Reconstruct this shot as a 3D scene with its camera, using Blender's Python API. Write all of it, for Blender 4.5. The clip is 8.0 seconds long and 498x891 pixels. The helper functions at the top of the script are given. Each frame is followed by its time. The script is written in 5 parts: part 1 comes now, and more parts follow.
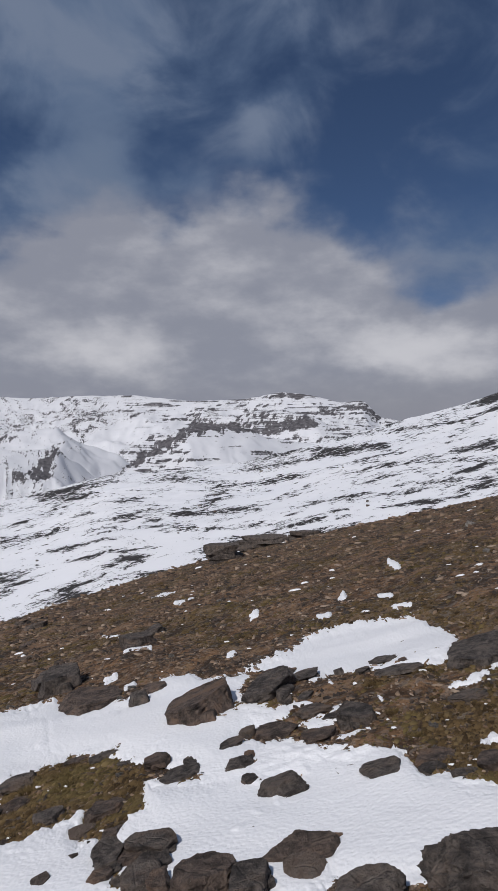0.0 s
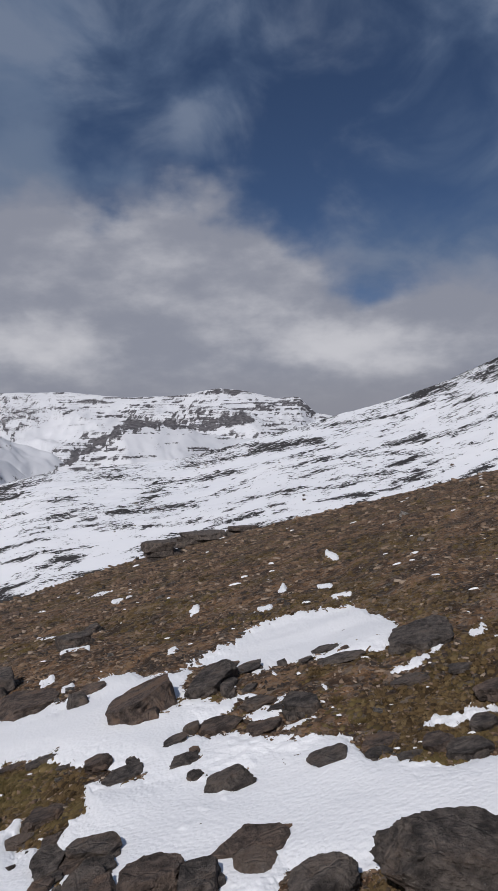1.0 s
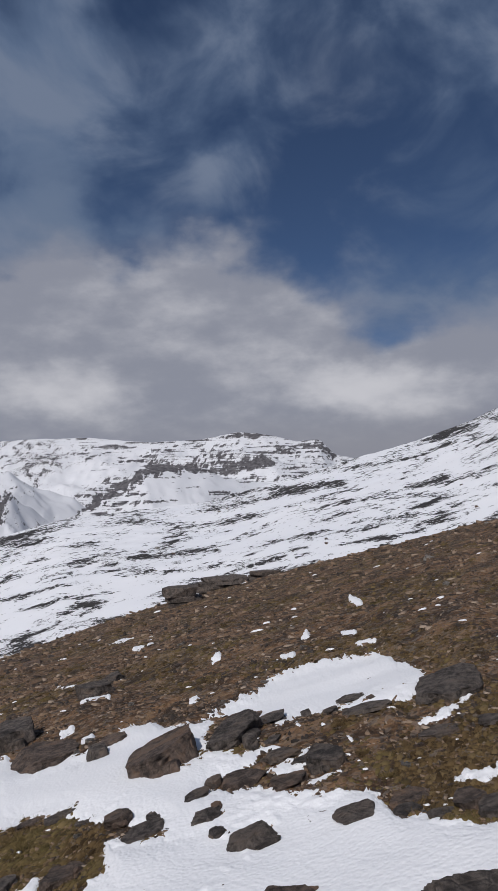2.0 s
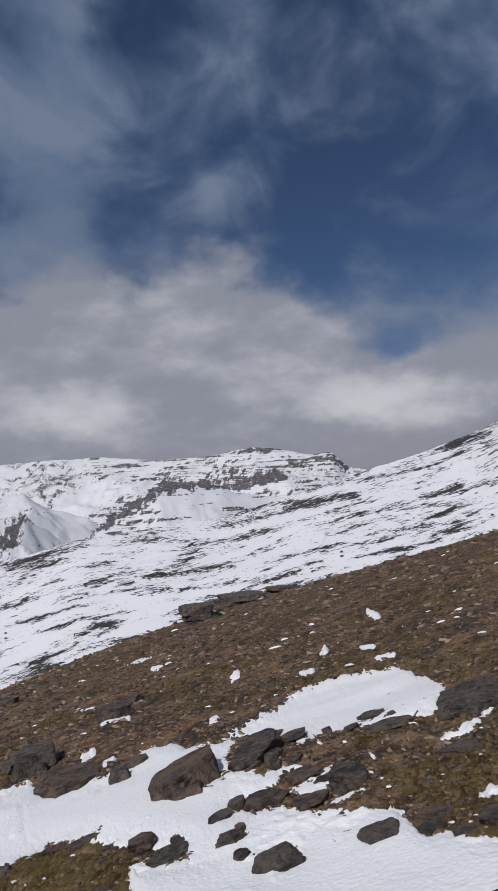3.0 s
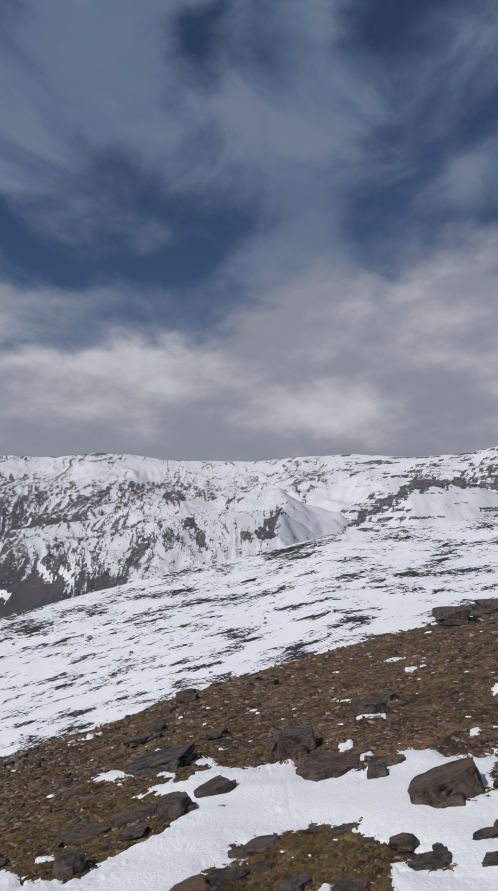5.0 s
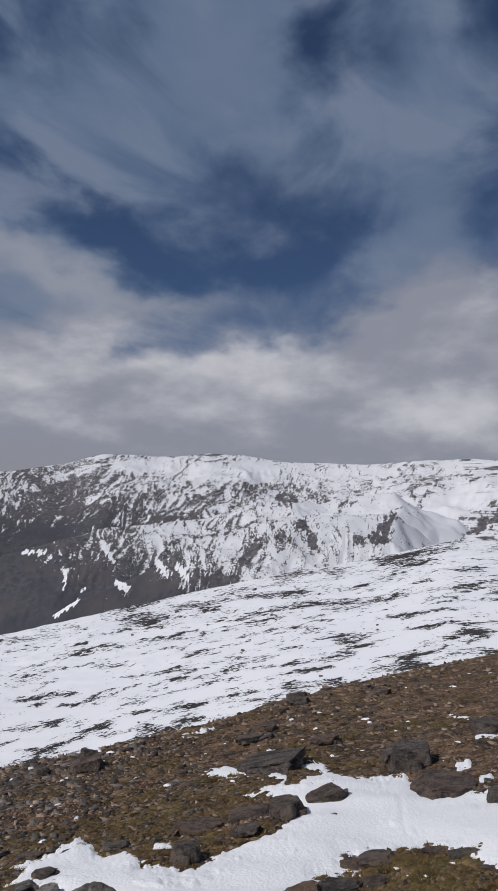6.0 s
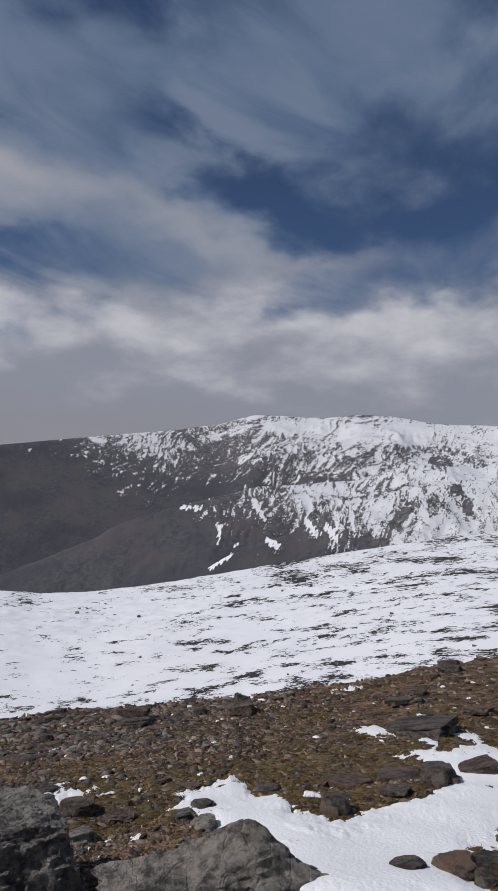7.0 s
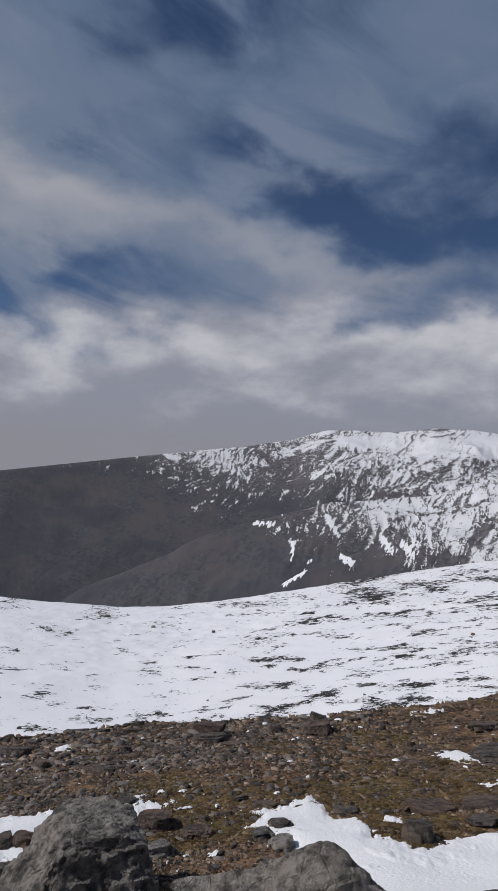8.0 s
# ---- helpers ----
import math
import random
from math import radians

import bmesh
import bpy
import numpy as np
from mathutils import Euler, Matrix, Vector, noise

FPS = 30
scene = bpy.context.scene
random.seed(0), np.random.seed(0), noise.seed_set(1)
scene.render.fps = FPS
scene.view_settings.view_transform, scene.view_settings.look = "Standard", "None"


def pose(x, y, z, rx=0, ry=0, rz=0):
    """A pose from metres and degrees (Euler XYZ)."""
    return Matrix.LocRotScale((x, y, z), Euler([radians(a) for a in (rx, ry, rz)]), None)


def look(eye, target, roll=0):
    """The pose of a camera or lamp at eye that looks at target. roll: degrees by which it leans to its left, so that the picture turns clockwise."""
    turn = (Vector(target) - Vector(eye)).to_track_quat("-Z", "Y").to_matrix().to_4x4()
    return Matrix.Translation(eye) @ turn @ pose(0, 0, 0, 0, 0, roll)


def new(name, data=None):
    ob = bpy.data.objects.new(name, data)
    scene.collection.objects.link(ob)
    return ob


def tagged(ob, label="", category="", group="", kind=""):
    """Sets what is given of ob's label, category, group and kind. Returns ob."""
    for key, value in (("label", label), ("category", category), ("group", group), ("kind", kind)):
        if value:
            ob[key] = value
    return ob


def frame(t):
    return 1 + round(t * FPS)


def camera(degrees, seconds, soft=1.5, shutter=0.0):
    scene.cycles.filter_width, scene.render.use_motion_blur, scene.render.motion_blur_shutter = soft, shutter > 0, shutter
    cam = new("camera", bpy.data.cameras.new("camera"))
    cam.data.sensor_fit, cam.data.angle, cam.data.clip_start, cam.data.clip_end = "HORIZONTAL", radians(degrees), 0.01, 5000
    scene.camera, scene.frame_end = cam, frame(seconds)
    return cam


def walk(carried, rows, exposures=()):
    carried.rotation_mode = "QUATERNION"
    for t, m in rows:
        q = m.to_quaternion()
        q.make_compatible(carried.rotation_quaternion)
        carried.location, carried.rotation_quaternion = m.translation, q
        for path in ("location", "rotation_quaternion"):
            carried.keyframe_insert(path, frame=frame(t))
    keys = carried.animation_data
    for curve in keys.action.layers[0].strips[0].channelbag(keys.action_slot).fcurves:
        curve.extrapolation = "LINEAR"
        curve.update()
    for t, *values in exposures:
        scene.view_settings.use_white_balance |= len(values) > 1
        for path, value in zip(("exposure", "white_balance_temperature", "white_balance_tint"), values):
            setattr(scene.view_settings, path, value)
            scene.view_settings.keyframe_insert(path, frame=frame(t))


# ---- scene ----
cam = camera(42.25, 8.0)

PATH = [
    (0, pose(0.001, 0.000, 1.800, 90 + 0.00, 0.00, 0.00)),
    (0.5, pose(-0.032, 0.096, 1.761, 90 + -0.52, -0.91, -0.06)),
    (1, pose(-0.034, 0.106, 1.744, 90 + -0.38, 0.71, -5.63)),
    (1.5, pose(-0.022, 0.114, 1.746, 90 + 2.03, 0.46, -3.90)),
    (2.8, pose(-0.036, 0.047, 1.781, 90 + 4.41, 2.84, -3.50)),
    (3, pose(-0.031, 0.042, 1.789, 90 + 4.88, 2.99, -2.58)),
    (3.5, pose(-0.042, 0.010, 1.799, 90 + 5.19, 2.57, -0.08)),
    (4, pose(-0.063, 0.001, 1.807, 90 + 5.21, 1.97, 4.24)),
    (4.5, pose(-0.084, -0.042, 1.831, 90 + 4.82, 1.88, 11.84)),
    (4.7, pose(-0.089, -0.041, 1.825, 90 + 4.90, 1.55, 15.42)),
    (5.8, pose(-0.101, -0.095, 1.845, 90 + 6.27, -0.08, 26.60)),
    (6, pose(-0.113, -0.105, 1.868, 90 + 5.62, -0.59, 29.29)),
    (6.5, pose(-0.162, -0.070, 1.845, 90 + 2.61, -0.83, 36.49)),
    (7, pose(-0.184, -0.054, 1.842, 90 + 1.89, -1.92, 42.50)),
    (7.5, pose(-0.160, -0.117, 1.873, 90 + 2.54, -2.13, 48.99)),
    (8, pose(-0.210, -0.049, 1.819, 90 + 3.09, -1.62, 48.94)),
]
walk(cam, PATH, [(0.0, -0.02, 6530, 13), (8.0, -0.02, 6530, 13)])

# ---------------------------------------------------------------- sky and sun
SUN_AZ, SUN_EL = 150.0, 46.0          # degrees to the left of straight ahead, above the horizon


class Net:
    """Short hand for writing node trees as formulas."""

    def __init__(self, tree):
        self.tree = tree

    def put(self, socket, value):
        if isinstance(value, bpy.types.NodeSocket):
            self.tree.links.new(value, socket)
        elif value is not None:
            socket.default_value = value

    def math(self, op, a, b=None, c=None, clamp=False):
        n = self.tree.nodes.new("ShaderNodeMath")
        n.operation, n.use_clamp = op, clamp
        for s, v in zip(n.inputs, (a, b, c)):
            self.put(s, v)
        return n.outputs[0]

    def add(self, a, b):
        return self.math("ADD", a, b)

    def mul(self, a, b):
        return self.math("MULTIPLY", a, b)

    def sub(self, a, b):
        return self.math("SUBTRACT", a, b)

    def step(self, x, lo, hi, a=0.0, b=1.0):
        n = self.tree.nodes.new("ShaderNodeMapRange")
        n.interpolation_type = "SMOOTHSTEP"
        for s, v in zip(n.inputs, (x, lo, hi, a, b)):
            self.put(s, v)
        return n.outputs[0]

    def vec(self, x, y, z):
        n = self.tree.nodes.new("ShaderNodeCombineXYZ")
        for s, v in zip(n.inputs, (x, y, z)):
            self.put(s, v)
        return n.outputs[0]

    def noise(self, vector, scale, detail=4.0, rough=0.55, distort=0.0):
        n = self.tree.nodes.new("ShaderNodeTexNoise")
        self.put(n.inputs["Vector"], vector)
        for k, v in (("Scale", scale), ("Detail", detail), ("Roughness", rough), ("Distortion", distort)):
            self.put(n.inputs[k], v)
        return n.outputs["Fac"]

    def voronoi(self, vector, scale, feature="F1", out="Distance"):
        n = self.tree.nodes.new("ShaderNodeTexVoronoi")
        n.feature = feature
        self.put(n.inputs["Vector"], vector)
        self.put(n.inputs["Scale"], scale)
        return n.outputs[out]

    def mix(self, f, a, b):
        n = self.tree.nodes.new("ShaderNodeMix")
        n.data_type = "RGBA"
        for i, v in ((0, f), (6, a), (7, b)):
            self.put(n.inputs[i], v)
        return n.outputs[2]

    def curve(self, x, points):
        n = self.tree.nodes.new("ShaderNodeFloatCurve")
        c = n.mapping.curves[0]
        lo, hi = points[0][0], points[-1][0]
        top = max(p[1] for p in points)
        c.points[0].location = (0, points[0][1] / top)
        c.points[1].location = (1, points[-1][1] / top)
        for px, py in points[1:-1]:
            c.points.new((px - lo) / (hi - lo), py / top)
        n.mapping.update()
        self.put(n.inputs["Value"], self.math("DIVIDE", self.sub(x, lo), hi - lo, clamp=True))
        return self.mul(n.outputs[0], top)

    def bump(self, height, strength, dist):
        n = self.tree.nodes.new("ShaderNodeBump")
        self.put(n.inputs["Height"], height)
        self.put(n.inputs["Strength"], strength)
        self.put(n.inputs["Distance"], dist)
        return n.outputs["Normal"]


def rgb(r, g, b):
    return (r, g, b, 1.0)


world = bpy.data.worlds.new("sky")
scene.world = world
world.use_nodes = True
wt = world.node_tree
wt.nodes.clear()
W = Net(wt)
coord = wt.nodes.new("ShaderNodeTexCoord").outputs["Generated"]
axes = wt.nodes.new("ShaderNodeSeparateXYZ")
wt.links.new(coord, axes.inputs[0])
dx, dy, dz = axes.outputs
s_az = W.mul(W.math("ARCTAN2", W.mul(dx, -1.0), dy), 57.2958)
s_el = W.mul(W.math("ARCSINE", dz), 57.2958)
air = wt.nodes.new("ShaderNodeTexSky")
air.sky_type, air.sun_disc = "NISHITA", False
air.sun_elevation, air.sun_rotation = radians(SUN_EL), radians(-SUN_AZ)
air.altitude, air.air_density, air.dust_density, air.ozone_density = 2800, 1.0, 0.2, 6.0
# the ragged bank of cumulus over the ranges, the thin veil above it and the blue gaps
warp_a = W.mul(W.sub(W.noise(W.vec(W.mul(s_az, 0.05), W.mul(s_el, 0.08), 0.0), 1.6, 5.0, 0.55), 0.5), 16.0)
warp_b = W.mul(W.sub(W.noise(W.vec(W.mul(s_az, 0.05), W.mul(s_el, 0.08), 9.0), 1.6, 5.0, 0.55), 0.5), 12.0)
w_az, w_el = W.add(s_az, warp_a), W.add(s_el, warp_b)


def spot(az, el, wide, high, slant=0.0):
    """A soft oval in the sky, in degrees."""
    u, v = W.sub(w_az, az), W.sub(w_el, el)
    v = W.add(v, W.mul(u, slant))
    q = W.add(W.math("POWER", W.math("ABSOLUTE", W.math("DIVIDE", u, wide)), 2.0), W.math("POWER", W.math("ABSOLUTE", W.math("DIVIDE", v, high)), 2.0))
    return W.math("EXPONENT", W.mul(q, -1.0))


def total(items):
    out = items[0]
    for it in items[1:]:
        out = W.add(out, it)
    return out


puffs = W.noise(W.vec(W.mul(s_az, 0.055), W.mul(s_el, 0.085), 0.0), 2.0, 6.0, 0.5, 0.0)
puffs_low = W.noise(W.vec(W.mul(s_az, 0.055), W.mul(s_el, 0.11), 4.0), 2.8, 7.0, 0.56, 0.0)
top = W.curve(s_az, [(-40, 14), (-22, 14), (-16, 14), (-10, 16.5), (-6, 20.5), (0, 22), (8, 21), (14, 19.5), (20, 18.5),
                     (28, 15.5), (38, 16.5), (48, 16), (56, 15), (64, 14), (80, 16)])
edge = W.add(W.sub(top, s_el), W.mul(W.sub(puffs, 0.5), 15.0))
bank = W.step(edge, -2.2, 3.2)
streaks = W.noise(W.vec(W.add(W.mul(s_az, 0.045), W.mul(s_el, -0.03)), W.add(W.mul(s_el, 0.06), W.mul(s_az, 0.02)), 2.0), 2.0, 6.0, 0.52, 0.4)
drawn = W.noise(W.vec(W.mul(W.add(W.mul(s_az, 0.95), W.mul(s_el, 0.30)), 0.042), W.mul(W.sub(W.mul(s_el, 0.95), W.mul(s_az, 0.30)), 0.105), 5.0), 1.9, 6.0, 0.52, 0.6)
leftward = W.step(s_az, 24.0, 40.0)
streaks = W.add(W.mul(streaks, W.sub(1.0, leftward)), W.mul(drawn, leftward))
gaps = total([W.mul(spot(-9, 21, 6, 8, 0.4), 0.9), W.mul(spot(5, 25, 5, 4), 0.5), W.mul(spot(25, 22, 5, 6, -0.3), 0.75), W.mul(spot(23, 38, 4, 5), 0.6), W.mul(spot(45, 25.2, 8, 1.9, -0.33), 0.78), W.mul(spot(31, 21.6, 7, 1.9, -0.15), 0.7), W.mul(spot(62, 28.5, 6, 1.8, -0.2), 0.6), W.mul(spot(57, 15.8, 2.5, 1.0), 0.2),
              W.mul(spot(65, 16.5, 3.5, 1.8), 0.8), W.mul(spot(-14, 31, 8, 10), 0.5), W.mul(spot(52, 36, 9, 4, -0.2), 0.35), W.mul(spot(6, 42, 7, 7), 0.55)])
plume = total([W.mul(spot(14, 28, 6, 14), 0.4), W.mul(spot(68, 25, 9, 6), 0.6), W.mul(spot(42, 33, 14, 6), 0.3), W.mul(spot(60, 31, 12, 7), 0.4), W.mul(spot(58, 19, 10, 3, -0.3), 0.4), W.mul(spot(12, 20, 8, 4), 0.4), W.mul(spot(32, 37, 8, 8), 0.5), W.mul(spot(71, 32, 9, 8), 0.35), W.mul(spot(45, 20, 14, 2.2, -0.2), 0.5)])
veil = W.step(W.add(W.add(streaks, W.mul(plume, 0.45)), W.mul(gaps, -0.36)), 0.23, 0.66)
veil = W.mul(veil, 0.92)
cover = W.math("MAXIMUM", W.mul(bank, W.sub(1.0, W.mul(spot(65, 16.5, 4, 2), 0.8))), veil)
bright = total([spot(13, 8.8, 6, 3), W.mul(spot(-13, 8.8, 9, 2.8), 1.1), W.mul(spot(37, 14, 10, 3), 0.75), W.mul(spot(67, 12, 8, 3.5), 0.9), W.mul(spot(1, 16, 9, 4), 0.4), W.mul(spot(53, 12, 6, 2.5), 0.6),
                W.mul(spot(48, 7.5, 4, 1.4), 0.5), W.mul(spot(29, 12, 5, 3), 0.6), W.mul(spot(36, 8, 7, 2.5), 0.45), W.mul(spot(70, 24, 9, 4), 0.6)])
lit = W.step(W.add(W.mul(puffs_low, 0.8), W.mul(bright, 0.39)), 0.36, 0.92)
veil_col = W.mix(W.mul(W.step(plume, 0.1, 0.8), 0.7), rgb(0.100, 0.152, 0.248), rgb(0.162, 0.212, 0.295))
veil_col = W.mix(W.step(streaks, 0.44, 0.68), veil_col, rgb(0.165, 0.212, 0.298))
wisps = total([W.mul(spot(67, 24, 9, 2.6, -0.3), 0.9), W.mul(spot(45, 20.2, 14, 1.7, -0.2), 0.6), W.mul(spot(70, 20, 6, 2), 0.6)])
veil_col = W.mix(W.math("MINIMUM", wisps, 1.0), veil_col, rgb(0.36, 0.375, 0.41))
bank_col = W.mix(lit, rgb(0.250, 0.272, 0.328), rgb(0.535, 0.55, 0.585))
low_grey = W.mul(W.step(s_el, 7.5, 2.5), W.curve(s_az, [(-40, 0.6), (-5, 0.6), (0, 0.4), (38, 0.3), (50, 0.8), (80, 1.0)]))
bank_col = W.mix(low_grey, bank_col, rgb(0.25, 0.258, 0.29))
cloud_col = W.mix(bank, veil_col, bank_col)
bg_air, bg_cloud, bg_mix = wt.nodes.new("ShaderNodeBackground"), wt.nodes.new("ShaderNodeBackground"), wt.nodes.new("ShaderNodeMixShader")
W.put(bg_air.inputs[0], air.outputs[0])
bg_air.inputs[1].default_value = 0.05
W.put(bg_cloud.inputs[0], cloud_col)
bg_cloud.inputs[1].default_value = 1.0
wt.links.new(cover, bg_mix.inputs[0])
wt.links.new(bg_air.outputs[0], bg_mix.inputs[1])
wt.links.new(bg_cloud.outputs[0], bg_mix.inputs[2])
wt.links.new(bg_mix.outputs[0], wt.nodes.new("ShaderNodeOutputWorld").inputs[0])

sun = new("sun", bpy.data.lights.new("sun", "SUN"))
sun.data.energy, sun.data.angle, sun.data.color = 3.05, radians(0.6), (1.0, 0.975, 0.94)
a, e = radians(SUN_AZ), radians(SUN_EL)
sun.matrix_world = look((-math.sin(a) * math.cos(e) * 100, math.cos(a) * math.cos(e) * 100, math.sin(e) * 100), (0, 0, 0))

# ---------------------------------------------------------------- the shape of the land
EYE = 1.8
FALL = math.tan(radians(15.5))         # the stony hillside falls to the left
FALL_AZ = radians(60)


def lattice(ix, iy, seed):
    h = (ix * 374761393 + iy * 668265263 + seed * 1442695041).astype(np.int64) & 0xFFFFFFFF
    h = ((h ^ (h >> 13)) * 1274126177) & 0xFFFFFFFF
    return ((h ^ (h >> 16)) & 0xFFFF) / 65535.0 * 2 * np.pi


def perlin(x, y, seed=0):
    """Gradient noise on a plane, about -1 to 1."""
    x, y = np.asarray(x, float), np.asarray(y, float)
    ix, iy = np.floor(x).astype(np.int64), np.floor(y).astype(np.int64)
    fx, fy = x - ix, y - iy
    u, v = fx * fx * fx * (fx * (fx * 6 - 15) + 10), fy * fy * fy * (fy * (fy * 6 - 15) + 10)

    def corner(i, j):
        g = lattice(ix + i, iy + j, seed)
        return np.cos(g) * (fx - i) + np.sin(g) * (fy - j)
    a0 = corner(0, 0) * (1 - u) + corner(1, 0) * u
    a1 = corner(0, 1) * (1 - u) + corner(1, 1) * u
    return (a0 * (1 - v) + a1 * v) * 1.5


def fbm(x, y, octaves, seed=0, gain=0.5, ridged=False):
    total, amp = 0.0, 1.0
    for k in range(octaves):
        n = perlin(x * 2 ** k, y * 2 ** k, seed + 17 * k)
        total = total + amp * ((1 - 2 * np.abs(n)) if ridged else n)
        amp *= gain
    return total


def smooth(x, lo, hi):
    s = np.clip((x - lo) / (hi - lo), 0, 1)
    return s * s * (3 - 2 * s)


def profile(*pairs, soft=0.8):
    """A smooth function of the azimuth (degrees, to the left) through the given (azimuth, value) pairs."""
    xs, ys = zip(*pairs)
    grid = np.arange(-180, 180.01, 0.1)
    vals = np.interp(grid, xs, ys)
    k = np.hanning(int(soft / 0.1) * 2 + 3)
    vals = np.convolve(np.pad(vals, len(k) // 2, mode="edge"), k / k.sum(), mode="valid")
    return lambda az: np.interp(az, grid, vals)


# the stony hillside that the camera stands on: it falls to the left
crest_at = profile((-180, 60), (-60, 60), (-26, 57), (-8, 72), (5, 78), (14, 56), (21, 42), (33, 25), (43, 20.5), (57, 20), (69, 17.5), (90, 20), (180, 60), soft=3)
# the snow slope beyond it: height angle where it comes out from behind the hill, and at its upper edge
slope_low = profile((-180, -6), (-60, -5), (-26, -6), (-8, -10), (5, -13), (14, -15.5), (21, -17.5), (33, -21), (43, -23), (57, -24), (69, -24), (90, -24), (180, -10), soft=3)
slope_top = profile((-180, 14), (-60, 14), (-35, 10), (-26.6, 6.5), (-23.3, 5.1), (-18.6, 3.55), (-14, 2.35), (-10, 1.24), (-5, -0.15), (0, -1.4),
                    (12.3, -2.6), (18.8, -4.2), (26, -5.55), (32.8, -6.95), (39.5, -8.4), (48.6, -10.2), (55.3, -11.0), (60.3, -11.1), (64.4, -10.7), (69.5, -10.1), (90, -9), (180, 5))
slope_far = profile((-180, 500), (-30, 420), (-10, 620), (20, 700), (50, 560), (90, 500), (180, 500), soft=4)
# ridges behind: azimuth with height angle, distance, slope of the near face
RIDGES = []
RIDGES.append((profile((-180, 2), (-60, 2), (-14.5, 1.2), (-13, 2.2), (-11.4, 2.45), (-10.2, 3.9), (-8, 3.75), (-5.4, 4.45), (-3, 4.72), (0.9, 4.05), (5.5, 3.95), (10, 4.38), (14.3, 4.25),
             (19, 3.95), (23, 4.08), (26.2, 4.15), (30, 4.75), (33, 4.86), (35.5, 4.55), (37.5, 4.5), (39.5, 4.62), (42.3, 4.6), (45, 3.75), (49, 3.05), (56, 2.2), (63.2, 1.2), (70, 0.25), (90, -1), (180, 0), soft=0.5),
     profile((-180, 3000), (-30, 3000), (0, 3300), (20, 3700), (45, 3900), (70, 3300), (180, 3000)), 0.5))
RIDGES.append((profile((-180, -30), (-20, -30), (6, -6), (11.8, -0.9), (14, 0.1), (16.5, 1.6), (18.7, 1.3), (23, 0.45), (25.5, 1.0), (28, 0.6), (30.5, -0.3), (32.6, -0.92), (36.4, -1.3), (41, -1.7), (45, -2.6), (49.6, -4.0), (56, -6.5), (62, -9), (70, -14), (180, -30), soft=0.5),
     profile((-180, 2500), (15, 2550), (45, 2300), (180, 2100)), 0.5))
RIDGES.append((profile((-180, -30), (-14, -30), (6, -11), (12, -4.6), (15.6, -1.2), (16.5, -0.3), (20, -0.45), (23.6, -0.6), (26.9, -0.9), (30.1, -2.0), (34.8, -3.2), (38.3, -5.7), (45.7, -8.9), (52, -13), (180, -30), soft=0.5),
     profile((-180, 2000), (15, 2100), (45, 1750), (180, 1700)), 0.62))
RIDGES.append((profile((-180, -30), (-34, -30), (-20, -7), (-10, -1.6), (-5, 0.2), (-1, 0.95), (0.1, 1.5), (2.4, 1.75), (4.9, 1.7), (6.9, 0.45), (8.9, -1.0), (11.8, -2.5), (15, -5), (22, -11), (40, -30), (180, -30), soft=0.5),
     profile((-180, 2300), (-5, 2350), (12, 1900), (180, 1900)), 0.6))
RIDGES.append((profile((-180, -30), (-40, -30), (-14, -3), (-9.5, 0.6), (-7.5, 1.6), (-5.6, 2.45), (-3.5, 2.1), (-0.6, 1.25), (1.5, 0.6), (4, -1), (9, -5), (30, -30), (180, -30), soft=0.5),
     profile((-180, 2700), (180, 2700)), 0.75))


def polar(x, y):
    return np.degrees(np.arctan2(-x, y)), np.hypot(x, y)


def hill(x, y):
    """The stony hillside alone."""
    return -FALL * (x * -math.sin(FALL_AZ) + y * math.cos(FALL_AZ))


def ribs_of(az, r):
    """Rock ribs and gullies that run down the far faces."""
    slant = 1.5 * perlin(az * 0.09, 0 * az + 0.4, 19)
    a_ = az * 1.7 + 1.3 * perlin(az * 0.55, r / 170, 8) + slant * (r - 2400) / 110
    return fbm(a_, r / 140 + 0.8 * perlin(az * 0.5, r / 300, 18), 5, 61, 0.62, True)


